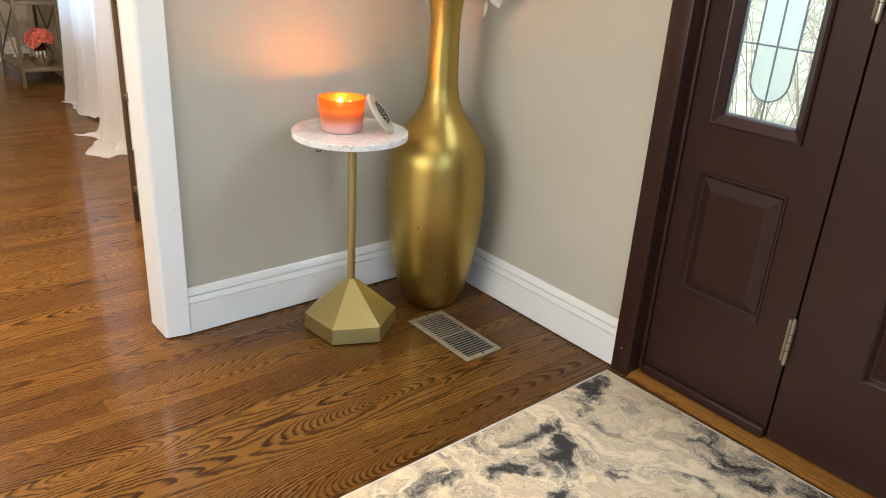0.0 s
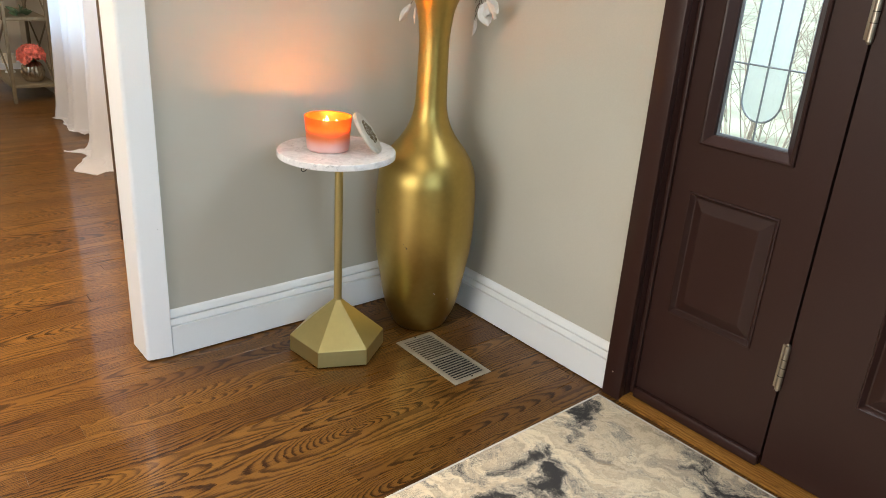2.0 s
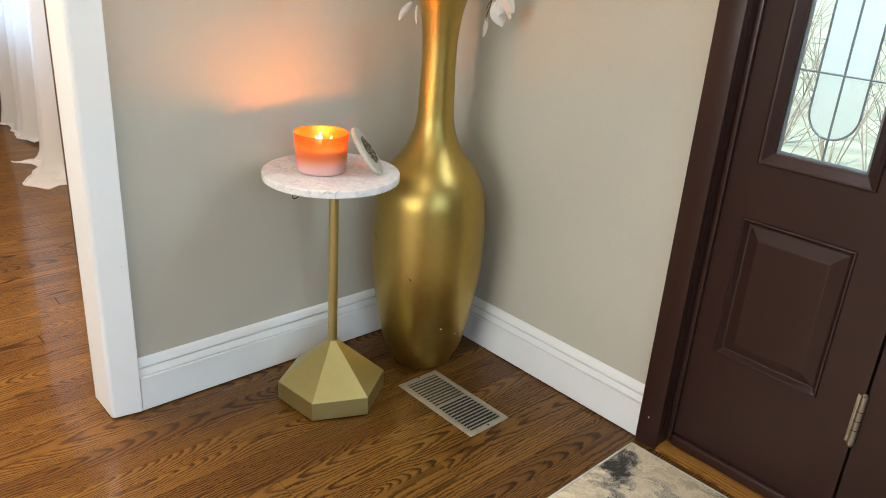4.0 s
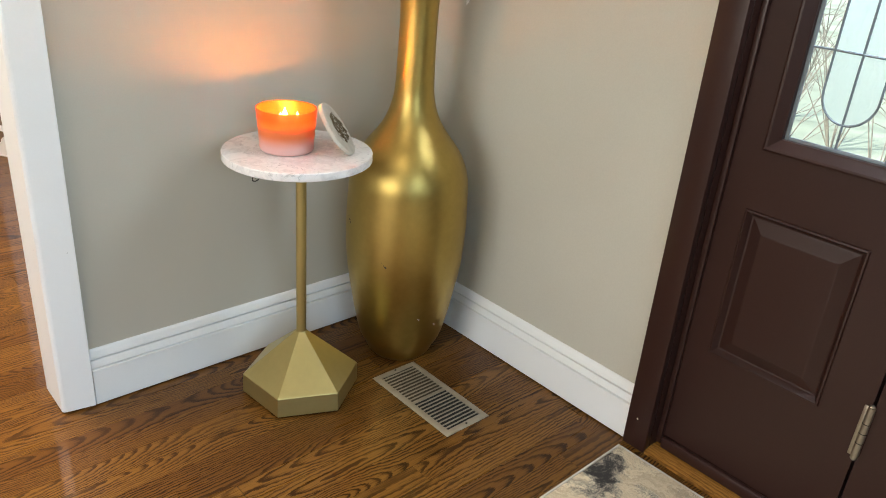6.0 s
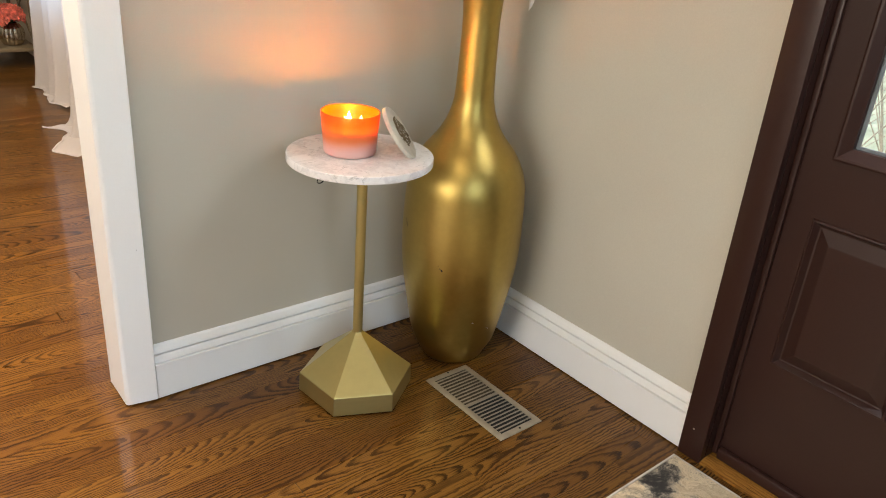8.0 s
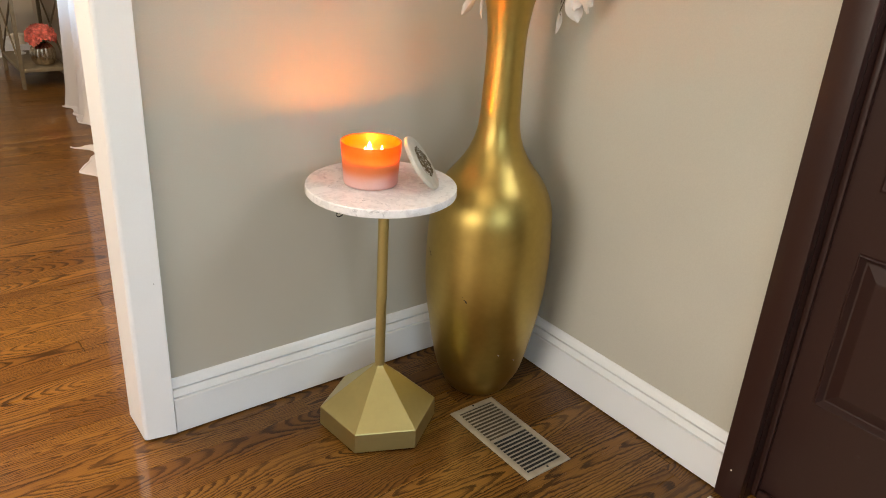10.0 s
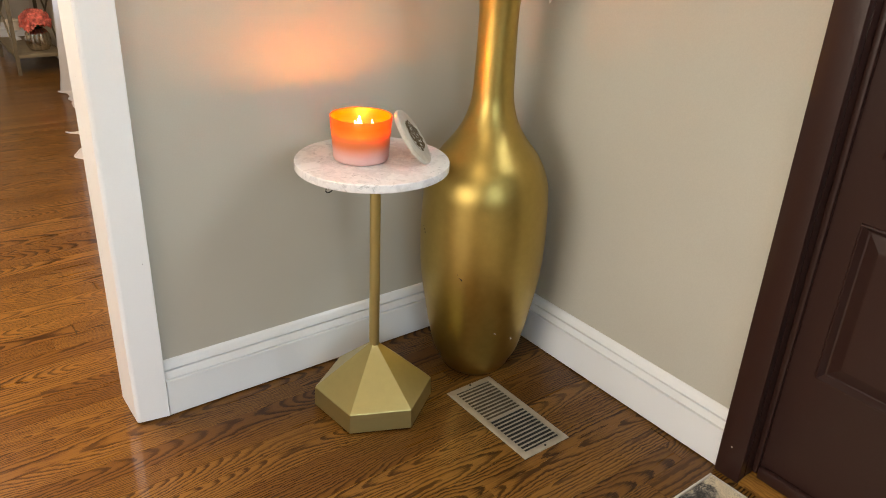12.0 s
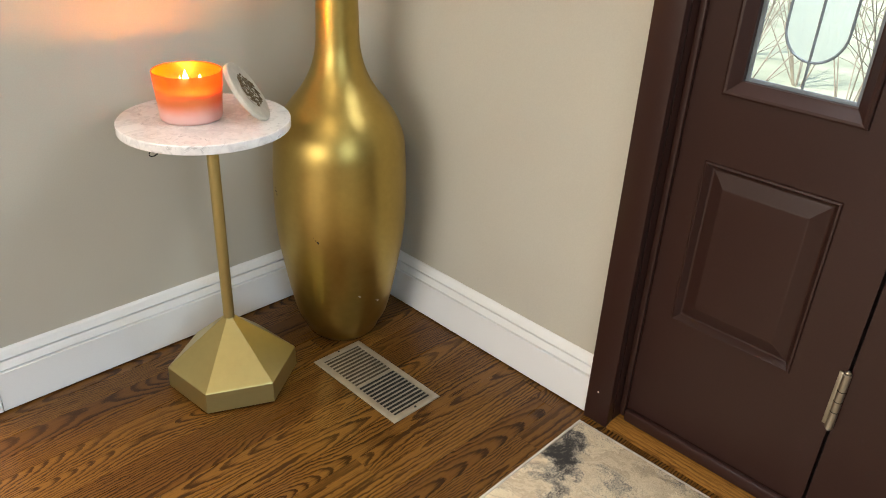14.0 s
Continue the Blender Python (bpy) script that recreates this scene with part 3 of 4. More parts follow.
vent_part("frame", flange(vx0, vx1, vy0, vy1, 0.0165), M_VENT)
# flat black plate on the boards paints the dark depth between the slats
vent_part("slot_dark_plate", box(vx0 + 0.015, vx1 - 0.015, vy0 + 0.015, vy1 - 0.015, 0.0006, 0.0012), M_BLACK)
ymid = (vy0 + vy1) / 2
vent_part("damper", box(vx0 + 0.0175, vx1 - 0.0175, (vy0 + vy1) / 2 + 0.004, vy1 - 0.0175, 0.00125, 0.0017), M_DAMPER)
vent_part("centre_bar", box(vx0 + 0.0170, vx1 - 0.0170, ymid - 0.0045, ymid + 0.0045, 0.0018, 0.0042, 0.0006), M_VENT)
for bank in (-1, 1):
    for i in range(10):
        y = ymid + bank * (0.0140 + i * 0.0118)
        vent_part("slat", box(vx0 + 0.0170, vx1 - 0.0170, y - 0.0017, y + 0.0017, 0.0018, 0.0040, 0.0004), M_VENT)
for y in (vy0 + 0.008, vy1 - 0.008):
    vent_part("screw", lathe([(0.0028, 0.0042), (0.0026, 0.0056), (0.0, 0.0058)], 10, ((vx0 + vx1) / 2, y), False), M_NEAR_BLACK)

# drink table
TX, TY = 1.1935, 1.8550
tb = thing("side_table", (TX, TY, 0), "small round marble-topped table on gold faceted base", "side table")
HEX = [radians(-144.5 + 60 * i) for i in range(6)]


def hexagon(r, z):
    return [(r * math.cos(a), r * math.sin(a), z) for a in HEX]


bm = loft([hexagon(0.1400, 0.0045), hexagon(0.1420, 0.0065), hexagon(0.1405, 0.0540), hexagon(0.1390, 0.0560), hexagon(0.0145, 0.163), hexagon(0.0125, 0.166)])
bmesh.ops.bevel(bm, geom=[e for e in bm.edges if e.calc_face_angle(0) > 0.3 and max(v.co.z for v in e.verts) < 0.17 and e.calc_length() > 0.03], offset=0.0014, segments=2, affect="EDGES")
# added inset pad; its near-black colour stands for shadow in the gap below
part("gap_shade_pad", loft([hexagon(0.126, 0.0005), hexagon(0.126, 0.0043)]), M_NEAR_BLACK, tb, "near-black inset pad painting the shade under the base", False)
part("base", bm, M_GOLD, tb, "satin gold hexagonal pyramid base", False)
part("pole", lathe([(0.0118, 0.163), (0.0118, 0.600)], 24), M_GOLD, tb, "slim satin gold pole")
part("collar", lathe([(0.030, 0.592), (0.032, 0.594), (0.032, 0.6018)], 24), M_GOLD, tb)
part("tabletop", lathe([(0.150, 0.602), (0.1600, 0.602), (0.1618, 0.6035), (0.1620, 0.6050), (0.1620, 0.6170), (0.1618, 0.6185), (0.1600, 0.620), (0.150, 0.620)], 128, (-0.006, 0.003)), M_MARBLE, tb, "white marble disc with grey veins")
curl = [(-0.150 + 0.008 * math.cos(a) + 0.0016 * a, -0.060 + 0.004 * math.cos(a), 0.5965 + 0.0050 * math.sin(a)) for a in [i * 0.5 for i in range(14)]]
part("wire_curl", tube([(-0.138, -0.052, 0.602), *curl], 0.0012, 6), M_NEAR_BLACK, tb, "black wire curl under the top")

# candle
CX, CY, CZ = 1.167, 1.870, 0.6205
cd = thing("jar_candle", (CX, CY, CZ), "lit three-wick candle in a pink frosted glass jar", "candle")
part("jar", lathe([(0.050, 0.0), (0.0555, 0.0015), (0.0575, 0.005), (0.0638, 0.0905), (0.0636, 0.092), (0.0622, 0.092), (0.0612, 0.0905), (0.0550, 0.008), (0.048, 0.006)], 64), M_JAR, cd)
part("wax", lathe([(0.0540, 0.0085), (0.0580, 0.056), (0.0574, 0.0575), (0.050, 0.0572), (0.0, 0.0570)], 48, caps=False), M_WAX, cd)
for x, y, k in ((-0.004, 0.000, 1.0), (0.018, -0.014, 0.62), (-0.018, -0.006, 0.62)):
    w = part("wick", tube([(x, y, 0.0565), (x, y, 0.064 + 0.008 * (1 - k))], 0.0012, 6), M_WICK, cd)
    z0 = 0.063 + 0.008 * (1 - k)
    part("flame", lathe([(0.0012 * k, z0), (0.0048 * k, z0 + 0.006 * k), (0.0058 * k, z0 + 0.011 * k), (0.0042 * k, z0 + 0.018 * k), (0.0012 * k, z0 + 0.026 * k), (0.0, z0 + 0.030 * k)], 12, (x, y), False), M_FLAME, w)

# its lid leans on the jar
LN = Vector((0.62, -0.53, 0.57)).normalized()
LU = (Vector((0, 0, 1)) - LN * LN.z).normalized()
LS = LU.cross(LN)
lid = thing("candle_lid", (0, 0, 0), "round grey-beige stone lid with antique medallion, leaning on jar", "candle lid")
lid_m = Matrix((LS, LU, LN)).transposed().to_4x4()
lid_m.translation = Vector((1.2555, 1.803, 0.6735))
lid.matrix_world = lid_m
part("disc", lathe([(0.057, -0.011), (0.062, -0.0095), (0.063, -0.007), (0.063, -0.003), (0.0615, -0.0005), (0.0595, 0.0)], 64), M_LID, lid)
bm = lathe([(0.036, 0.0), (0.036, 0.001), (0.0, 0.0012)], 32, caps=False)
med = part("medallion", bm, M_LID, lid, "antique gold filigree medallion")
rs = random.Random(4)
for i in range(170):
    a, r = rs.uniform(0, 6.28), 0.034 * math.sqrt(rs.random())
    part("filigree", tube(curve_points([(r * math.cos(a), r * math.sin(a), 0.0012), (r * math.cos(a) + rs.uniform(-.006, .006), r * math.sin(a) + rs.uniform(-.006, .006), 0.0022), (r * math.cos(a + .25), r * math.sin(a + .25), 0.0012)], 6), 0.0007, 5), M_MEDAL, med)

# tall vase
VX, VY = 1.5145, 1.8650
VASE = [(0.062, 0.0), (0.0765, 0.001), (0.0865, 0.012), (0.0948, 0.030), (0.1123, 0.066), (0.1265, 0.128), (0.1377, 0.19), (0.1474, 0.25), (0.1529, 0.306), (0.1547, 0.362),
        (0.1538, 0.418), (0.1510, 0.472), (0.1478, 0.505), (0.1405, 0.533), (0.1285, 0.560), (0.1120, 0.586), (0.0904, 0.613), (0.0722, 0.640), (0.0594, 0.668), (0.0516, 0.695), (0.0472, 0.725),
        (0.0452, 0.785), (0.0438, 0.85), (0.0445, 0.916), (0.0520, 0.975), (0.0600, 1.003), (0.0700, 1.028), (0.0712, 1.033), (0.0702, 1.0355), (0.067, 1.034),
        (0.058, 1.003), (0.048, 0.975), (0.038, 0.90)]
vs = thing("floor_vase", (VX, VY, 0), "tall gold metallic floor vase with slim neck", "vase")
prof = [(p.x, p.z) for p in curve_points([(r, 0, z) for r, z in VASE[1:-3]], 110)]
part("body", lathe([VASE[0], *prof, *VASE[-3:]], 96), M_VASE, vs)
rs = random.Random(8)
for ang, z, r, mat, n in ((-148, 0.314, 0.1533, M_NEAR_BLACK, 4), (165, 0.398, 0.1544, M_NEAR_BLACK, 4), (-110, 0.158, 0.1322, M_SCUFF, 3), (-87, 0.129, 0.1268, M_SCUFF, 3)):
    for k in range(n):
        a = radians(ang) + (k - n / 2) * 0.022 + rs.uniform(-.01, .01)
        dz = (n / 2 - k) * 0.0035 + rs.uniform(-.002, .002)
        bm = lathe([(rs.uniform(.0014, .0030) * (1.0 if mat == M_NEAR_BLACK else 0.7), 0), (0.0009, 0.0006)], 7)
        m = part("chip", bm, mat, vs)
        m.matrix_basis = Matrix.Translation((r * math.cos(a), r * math.sin(a), z + dz)) @ pose(0, 0, 0, 0, 90, math.degrees(a))

# magnolia branches in the vase
fl = thing("flower_arrangement", (VX, VY, 1.0), "artificial white magnolia branches standing in the gold vase", "flowers")


def petal(base, tip, width, cup, roll=0.0):
    base, tip = Vector(base), Vector(tip)
    d = tip - base
    s = d.cross(Vector((math.sin(roll), math.cos(roll), 0.3))).normalized()
    nrm = s.cross(d.normalized())
    rows = []
    for i in range(7):
        f = i / 6
        w = width * (math.sin(math.pi * (0.12 + 0.86 * f)) ** 0.8) * (1.0 if f < 0.95 else 0.5)
        rows.append([base + d * f + s * w * k + nrm * (cup * (k * k) * width + cup * 0.6 * math.sin(f * math.pi) * width + 0.08 * width * math.sin(9 * f + 4 * k)) for k in (-1, -.5, 0, .5, 1)])
    bm = loft(rows, False, False)
    r = bmesh.ops.extrude_face_region(bm, geom=bm.faces[:])
    for v in r["geom"]:
        if isinstance(v, bmesh.types.BMVert):
            v.co += nrm * 0.0008
    bmesh.ops.translate(bm, verts=bm.verts, vec=(-VX, -VY, -1.0))
    return bm


def stem(pts, r0, r1, mat, n=16):
    p = curve_points(pts, n)
    bm = tube(p, [r0 + (r1 - r0) * i / (n - 1) for i in range(n)], 7)
    bmesh.ops.translate(bm, verts=bm.verts, vec=(-VX, -VY, -1.0))
    return part("stem", bm, mat, fl)


stem([(1.53, 1.87, 0.92), (1.548, 1.85, 1.03), (1.575, 1.80, 1.055), (1.60, 1.70, 1.050), (1.61, 1.62, 1.064), (1.62, 1.50, 1.11), (1.63, 1.41, 1.17)], 0.0032, 0.0018, M_TWIG)
stem([(1.515, 1.87, 0.92), (1.53, 1.86, 1.03), (1.565, 1.83, 1.080), (1.595, 1.80, 1.070), (1.608, 1.787, 1.040)], 0.0022, 0.0012, M_TWIG)
for q in ([(1.608, 1.787, 1.040), (1.610, 1.790, 1.01), (1.610, 1.800, 0.982)], [(1.608, 1.786, 1.036), (1.610, 1.776, 1.026), (1.612, 1.764, 1.018)],
          [(1.610, 1.790, 1.012), (1.611, 1.802, 1.000), (1.611, 1.806, 0.985)], [(1.609, 1.788, 1.028), (1.609, 1.800, 1.022), (1.609, 1.806, 1.012)],
          [(1.610, 1.800, 0.982), (1.611, 1.806, 0.970), (1.611, 1.803, 0.962)], [(1.608, 1.787, 1.030), (1.609, 1.777, 1.012), (1.610, 1.772, 1.004)],
          [(1.630, 1.41, 1.17), (1.626, 1.405, 1.13), (1.622, 1.40, 1.11)], [(1.500, 1.905, 1.05), (1.495, 1.935, 1.02), (1.487, 1.948, 0.995)]):
    stem(q, 0.0013, 0.0007, M_TWIG, 7)
stem([(1.505, 1.885, 0.92), (1.497, 1.905, 1.03), (1.47, 1.94, 1.07), (1.36, 1.95, 1.11), (1.25, 1.95, 1.085)], 0.003, 0.0015, M_TWIG)
for k, (dx, dy) in enumerate(((-0.026, -0.018), (-0.010, -0.032), (0.004, -0.022), (0.022, -0.020), (0.034, -0.006), (-0.034, 0.004), (0.014, 0.012))):
    stem([(VX + dx * 0.5, VY + dy * 0.5, 0.91), (VX + dx * 1.1, VY + dy * 1.1, 1.02), (VX + dx * 1.5, VY + dy * 1.5, 1.13), (VX + dx * 2.4, VY + dy * 2.4, 1.28)], 0.0042, 0.0032, M_STEM if k % 2 == 0 else M_TWIG, 8)
for b, t, w, c, r in (((1.611, 1.772, 1.012), (1.610, 1.746, 0.955), 0.022, 0.25, 0.3), ((1.612, 1.764, 1.020), (1.616, 1.722, 0.990), 0.018, 0.35, 1.0),
                      ((1.611, 1.806, 0.968), (1.612, 1.814, 0.920), 0.0065, 0.8, 1.2), ((1.612, 1.766, 1.018), (1.622, 1.738, 0.972), 0.020, 0.3, 2.0),
                      ((1.612, 1.770, 1.016), (1.604, 1.756, 0.978), 0.016, 0.4, 0.9),
                      ((1.622, 1.400, 1.115), (1.612, 1.388, 1.062), 0.021, 0.25, 0.4), ((1.622, 1.400, 1.112), (1.618, 1.368, 1.070), 0.017, 0.3, 1.2),
                      ((1.487, 1.948, 0.992), (1.452, 1.952, 0.948), 0.011, 0.7, 0.8), ((1.500, 1.940, 0.985), (1.503, 1.944, 0.940), 0.005, 0.6, 0.3),
                      ((1.240, 1.95, 1.085), (1.220, 1.952, 1.030), 0.017, 0.4, 0.5), ((1.245, 1.95, 1.085), (1.195, 1.945, 1.042), 0.014, 0.4, 1.5)):
    part("petal", petal(b, t, w, c, r), M_PETAL, fl)

# ---- next room ----
def curtain(name, y0, y1, x, hem, lift, label):
    """A sheer panel with gathered folds that spills onto the floor towards the room."""
    rs = random.Random(int(y0 * 100))
    cols, rows_ = 90, 44
    ph = [rs.uniform(0, 6.28) for _ in range(4)]
    loops = []
    for j in range(rows_ + 1):
        f = j / rows_
        if f < 0.80:
            z, out = 2.3 - (2.3 - 0.10) * f / 0.80, 0.0
        else:
            g = (f - 0.80) / 0.20
            z, out = max(0.10 * (1 - g * 2.2), 0.0), max(0.0, g - 0.25) / 0.75
        line = []
        for i in range(cols + 1):
            u = i / cols
            amp = (0.016 + 0.016 * f) * (1 - 0.75 * out)
            w = amp * (math.sin(u * 17 + ph[0]) + 0.45 * math.sin(u * 34 + ph[1] + f) + 0.6 * math.sin(u * 8 + ph[2] + 1.5 * f))
            y = y0 + (y1 - y0) * u
            flare = max(0.0, (f - 0.55) / 0.45) ** 2
            puddle = out * hem * (0.62 + 0.38 * math.sin(u * 6.5 + ph[3]))
            ripple = 0.012 * out * (1 - out) * 4 * abs(math.sin(u * 11 + 3 * out + ph[1])) if out > 0 else 0.0
            line.append((x + w - 0.05 * flare - puddle, y + (u - 0.35) * 0.07 * flare, (max(z, 0.004 + ripple) if f >= 0.8 else z) + lift * (1 - u) * flare))
        loops.append(line)
    bm = loft(loops, False, False)
    c = thing(name, (0, 0, 0), label, "curtain")
    part("panel", bm, M_SHEER, c)
    part("hem", tube([(p[0], p[1], p[2] + 0.003) for p in loops[-1]], 0.004, 6), M_SHEER, c)
    return c


curtain("sheer_curtain", 4.70, 5.26, 1.30, 0.04, 0.03, "white sheer curtain panel puddling on the oak floor")
curtain("sheer_curtain", 3.97, 4.42, 1.24, 0.16, 0.0, "white sheer curtain panel spread in a pool on floor")
rod = thing("curtain_rod", (1.26, 4.6, 2.31), "dark bronze curtain rod over the sheer curtains", "curtain rod")
part("rod", tube([(0, -1.2, 0), (0, 1.15, 0)], 0.012, 12), M_BRONZE, rod)
for y in (-1.1, 0.0, 1.05):
    part("bracket", box(0, 0.159, y - 0.008, y + 0.008, -0.008, 0.008, 0.002), M_BRONZE, rod)

wf = tagged(new("window_next_room"), "white framed window behind sheer curtains", "window", kind="structure")
for y in (4.32, 5.0, 5.68):
    part("frame_stile", box(1.435, 1.47, y - 0.0195, y + 0.0195, 0.541, 2.079, 0.003), M_TRIM, wf)
for z in (0.53, 2.09):
    part("frame_rail", box(1.435, 1.47, 4.3005, 5.6995, z - 0.0095, z + 0.0105, 0.003), M_TRIM, wf)


def etagere(name, x0, x1, y0, y1, top, shelves, mat, r, label, brace):
    e = thing(name, ((x0 + x1) / 2, (y0 + y1) / 2, 0), label, "shelf")
    hx, hy = (x1 - x0) / 2, (y1 - y0) / 2
    for sx in (-1, 1):
        for sy in (-1, 1):
            part("post", box(sx * hx - r, sx * hx + r, sy * hy - r, sy * hy + r, 0, top, 0.002), mat, e)
    for z in shelves:
        for sy in (-1, 1):
            part("rail", box(-hx + r, hx - r, sy * hy - r * .7, sy * hy + r * .7, z - 0.022, z, 0.002), mat, e)
        for sx in (-1, 1):
            part("rail", box(sx * hx - r * .7, sx * hx + r * .7, -hy + r, hy - r, z - 0.022, z, 0.002), mat, e)
        part("shelf", box(-hx + r * .8, hx - r * .8, -hy + r * .8, hy - r * .8, z - 0.010, z - 0.001, 0.001), mat, e)
    for za, zb in brace:
        for sx in (-1, 1):
            for s in (-1, 1):
                part("brace", tube([(sx * hx, -s * (hy - r), za), (sx * hx, s * (hy - r), zb)], 0.006, 6), mat, e)
    return e


etagere("etagere", 1.115, 1.37, 5.83, 6.47, 1.75, (0.126, 0.561, 1.0, 1.45), M_PEWTER, 0.011, "antique champagne metal etagere with cross-braced sides and shelves", ((0.14, 0.54), (0.58, 0.97)))
etagere("etagere", 0.937, 1.30, 2.45, 3.047, 1.75, (0.150, 0.515, 0.876, 1.24, 1.6), M_BRONZE, 0.0085, "dark bronze metal shelf unit beside the cased opening", ())

for i, (px, py, w, h, z) in enumerate(((1.02, 2.95, 0.06, 0.07, 0.150), (1.0, 2.80, 0.07, 0.12, 0.150))):
    bk = thing("storage_box", (px, py, z), "small white and dark box on the lower shelf", "box")
    part("box", box(-w / 2, w / 2, -0.05, 0.05, 0.0, h, 0.004), M_CREAM if i == 0 else M_BRONZE, bk)
    part("lid", box(-w / 2 - 0.003, w / 2 + 0.003, -0.053, 0.053, h + 0.0005, h + 0.014, 0.003), M_TRIM, bk)

# pumpkin vase with coral flowers, and a cream candle
PX, PY, PZ = 1.268, 5.95, 0.126
pv = thing("pumpkin_vase", (PX, PY, PZ), "ribbed mercury glass pumpkin vase on metal shelf", "vase")
part("body", lathe([(0.036, 0.0), (0.056, 0.006), (0.071, 0.032), (0.076, 0.068), (0.069, 0.104), (0.050, 0.128), (0.038, 0.136), (0.033, 0.134), (0.04, 0.118)], 80, lobes=12, depth=0.10), M_MERCURY, pv)
bq = thing("coral_bouquet", (PX, PY, PZ + 0.14), "round bunch of coral red silk flowers in vase", "flowers")
rs = random.Random(12)
for i in range(44):
    a, e = rs.uniform(0, 6.28), rs.uniform(-0.1, 1.4)
    c = Vector((0.078 * math.cos(a) * math.cos(e), 0.078 * math.sin(a) * math.cos(e), 0.020 + 0.070 * math.sin(e)))
    d = (c - Vector((0, 0, 0.03))).normalized()
    u = d.cross(Vector((0.3, 0.1, 0.9))).normalized()
    w = d.cross(u)
    bm = bmesh.new()
    for k in range(7):
        th_ = 2 * math.pi * k / 7 + rs.uniform(-.2, .2)
        o = u * math.cos(th_) + w * math.sin(th_)
        s = d.cross(o)
        tipp = c + o * rs.uniform(.030, .044) + d * rs.uniform(.004, .018)
        vv = [bm.verts.new(p) for p in (c, c + o * .020 + s * .016 + d * .008, tipp, c + o * .020 - s * .016 + d * .008)]
        bm.faces.new(vv)
    r = bmesh.ops.extrude_face_region(bm, geom=bm.faces[:])
    for v in r["geom"]:
        if isinstance(v, bmesh.types.BMVert):
            v.co += d * 0.0012
    part("flower", bm, M_CORAL, bq)
for i in range(5):
    a = i * 1.3
    part("stalk", tube([(0, 0, -0.03), (0.04 * math.cos(a), 0.04 * math.sin(a), 0.05)], 0.003, 6), M_LEAF, bq)
pc = thing("pillar_candle", (1.20, 6.36, 0.126), "cream pillar candle on a white stand on shelf", "candle")
part("stand", lathe([(0.035, 0.0), (0.035, 0.008), (0.01, 0.02), (0.01, 0.05), (0.05, 0.062), (0.05, 0.067)], 24), M_TRIM, pc)
part("candle", lathe([(0.044, 0.0675), (0.045, 0.07), (0.045, 0.127), (0.041, 0.130), (0.0, 0.127)], 24, caps=False), M_CREAM, pc)
ld = thing("decor_leaves", (1.24, 5.98, 0.561), "dull green leafy ornament on the upper shelf", "ornament")
for i in range(9):
    a = i * 0.7
    bm = petal((VX, VY, 1.0), (VX + 0.08 * math.cos(a), VY + 0.08 * math.sin(a), 1.02 + 0.05 * ((i * 7) % 5) / 5), 0.018, 0.4, a)
    part("leaf", bm, M_LEAF, ld)
part("foot", lathe([(0.03, 0.0), (0.032, 0.004), (0.01, 0.012), (0.0, 0.013)], 16, caps=False), M_PEWTER, ld)

# ---- outdoors beyond the glass ----
gr = bmesh.new()
bmesh.ops.create_grid(gr, x_segments=24, y_segments=24, size=400)
for v in gr.verts:
    d_ = max(0.0, v.co.xy.length - 40)
    v.co.z = -0.35 + 0.02 * d_ * (0.5 + 0.5 * noise.noise(v.co * 0.02))
tagged(mesh_object("ground", gr, M_GRASS), "pale spring lawn outside the front door", "lawn", kind="structure")
rs = random.Random(21)
for sx, sy, h in ((5.2, 2.9, 1.5), (5.9, 3.9, 1.6), (6.4, 2.6, 1.5), (5.6, 2.0, 1.4), (4.7, 2.45, 1.3), (7.0, 3.3, 1.7), (5.0, 1.6, 1.3)):
    sh = thing("bare_shrub", (sx, sy, -0.35), "bare twiggy shrub on the lawn outside the sidelight", "shrub")
    for k in range(12):
        a, lean = rs.uniform(0, 6.28), rs.uniform(0.15, 0.55)
        top = Vector((lean * h * math.cos(a), lean * h * math.sin(a), h * rs.uniform(0.7, 1.1)))
        p = curve_points([(0.03 * math.cos(a), 0.03 * math.sin(a), 0), top * 0.45 + Vector((rs.uniform(-.06, .06), rs.uniform(-.06, .06), 0.05)), top], 9)
        b = part("branch", tube(p, [0.0054 - 0.0005 * i for i in range(9)], 6), M_BARK, sh)
        for q in range(4):
            s = p[3 + q]
            e = s + Vector((rs.uniform(-.35, .35), rs.uniform(-.35, .35), rs.uniform(.05, .4)))
            part("twig", tube([s, (s + e) / 2 + Vector((0, 0, .02)), e], [0.0026, 0.002, 0.001], 5), M_BARK, b)

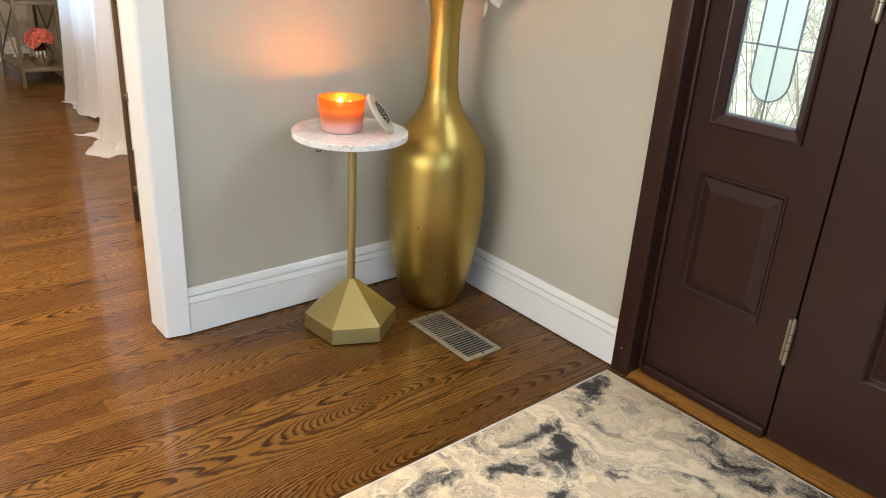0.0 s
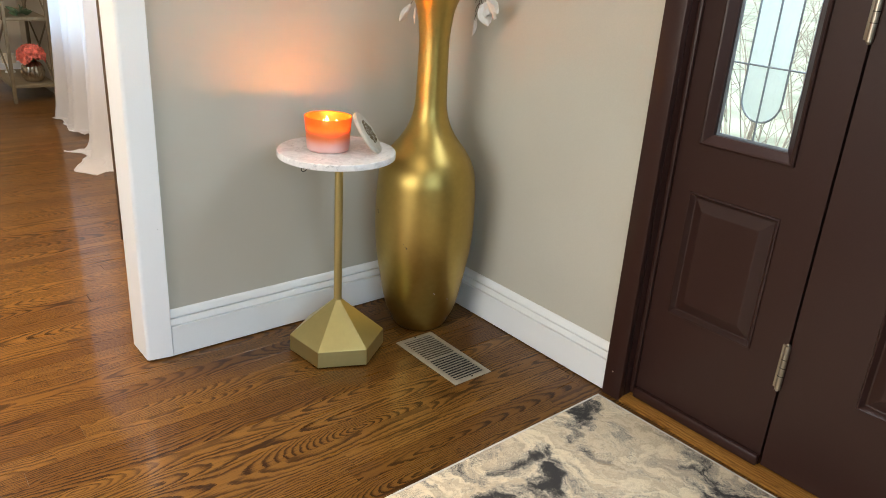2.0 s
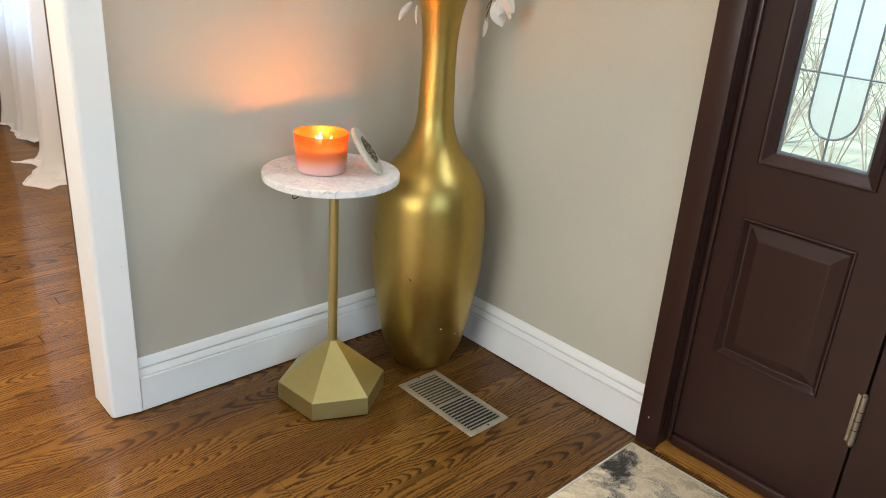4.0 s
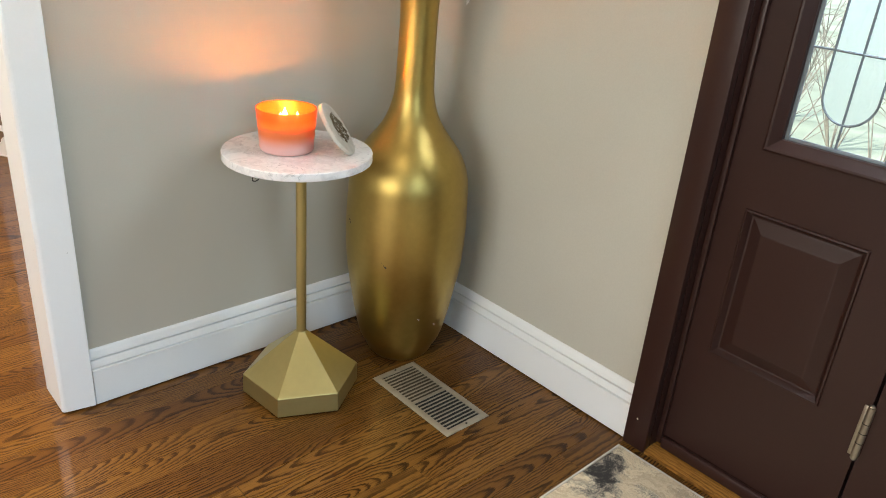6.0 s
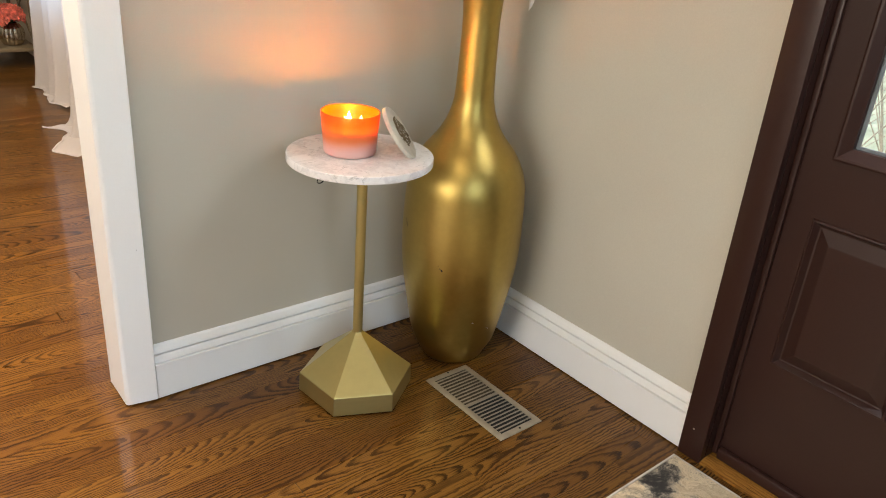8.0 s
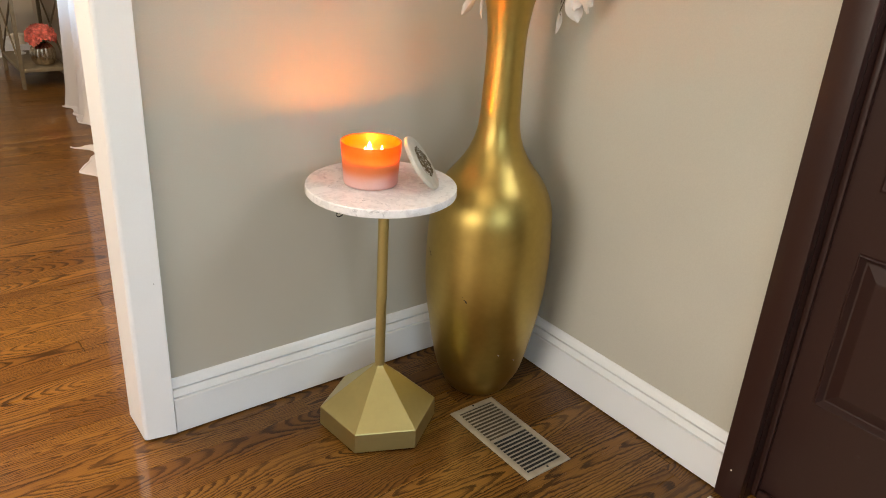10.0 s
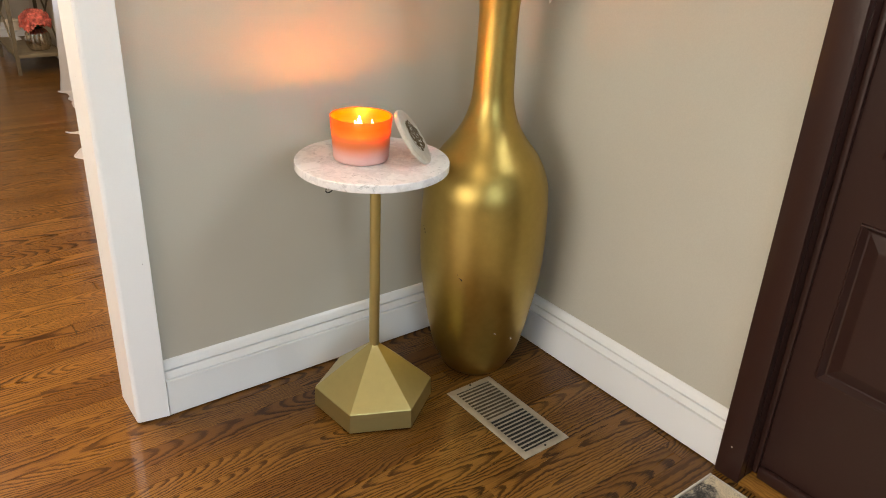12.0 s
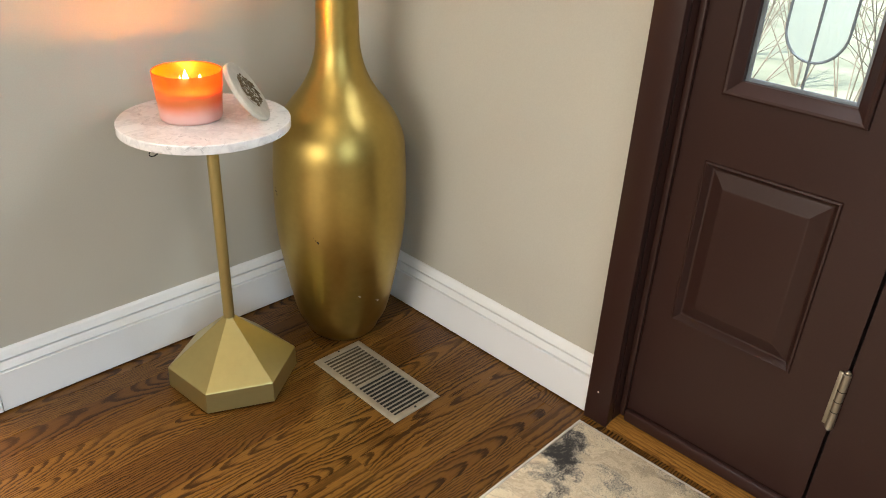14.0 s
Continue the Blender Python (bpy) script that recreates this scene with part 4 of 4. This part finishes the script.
# ---- oak floor: single boards, laid along x ----
bm = box(-2.7, 1.80, -2.2, 2.19, -0.06, -0.0105)
nx = box(-2.7, 1.55, 2.1905, 6.98, -0.06, -0.0105)
nx_me = bpy.data.meshes.new("slab")
nx.to_mesh(nx_me)
nx.free()
bm.from_mesh(nx_me)
sub = tagged(mesh_object("floor", bm, M_SUB), "glossy stained oak strip floor with bold grain", "floor", kind="structure")
BOARD, GAP = 0.0572, 0.0004
LENGTHS = [0.55, 0.75, 0.95, 1.15, 1.40, 1.65, 1.90]
HB = (BOARD - GAP) / 2
BOARD_MESH = {}


def board_mesh(ln):
    """One bevelled strip of the given length, shared by all strips of that length."""
    key = round(ln, 2)
    if key not in BOARD_MESH:
        bm = box(-key / 2 + GAP / 2, key / 2 - GAP / 2, -HB, HB, -0.0100, 0.0, 0.0)
        bmesh.ops.bevel(bm, geom=[e for e in bm.edges if all(v.co.z > -0.001 for v in e.verts)], offset=0.00025, segments=1, affect="EDGES")
        me = bpy.data.meshes.new("board")
        bm.to_mesh(me)
        bm.free()
        me.materials.append(M_OAK)
        BOARD_MESH[key] = me
    return BOARD_MESH[key]


rs = random.Random(33)
rest_v, rest_f, parts_n = [], [], 0
row_y = -2.2 + BOARD / 2
while row_y < 6.98 - BOARD / 2:
    x = -2.7 - rs.uniform(0, 0.5)
    x_end = 1.79 if row_y < 2.187 else 1.54
    while x < x_end - 0.03:
        i = rs.randrange(len(LENGTHS))
        ln = min(LENGTHS[i], x_end - x)
        cx = x + ln / 2
        near = (1.15 < row_y < 2.3 and cx > -0.3) or (2.3 <= row_y < 4.6 and -0.1 < cx < 1.5)
        if near and parts_n < 298:
            b = new("board", board_mesh(ln))
            b.location = (cx, row_y, 0)
            b.parent = sub
            parts_n += 1
        else:
            s, (x0, x1) = len(rest_v), (max(x, -2.7) + GAP / 2, x + ln - GAP / 2)
            if x1 > x0:
                rest_v += [(a, row_y + c, z) for z in (0.0, -0.01) for a, c in ((x0, -HB), (x1, -HB), (x1, HB), (x0, HB))]
                rest_f += [(s, s + 1, s + 2, s + 3), (s, s + 4, s + 5, s + 1), (s + 1, s + 5, s + 6, s + 2), (s + 2, s + 6, s + 7, s + 3), (s + 3, s + 7, s + 4, s)]
        x += ln
    row_y += BOARD
me = bpy.data.meshes.new("boards")
me.from_pydata(rest_v, [], rest_f)
me.materials.append(M_OAK)
rb = new("boards", me)
rb.parent = sub
tagged(rb, "further oak strips of the same floor", kind="stuff")
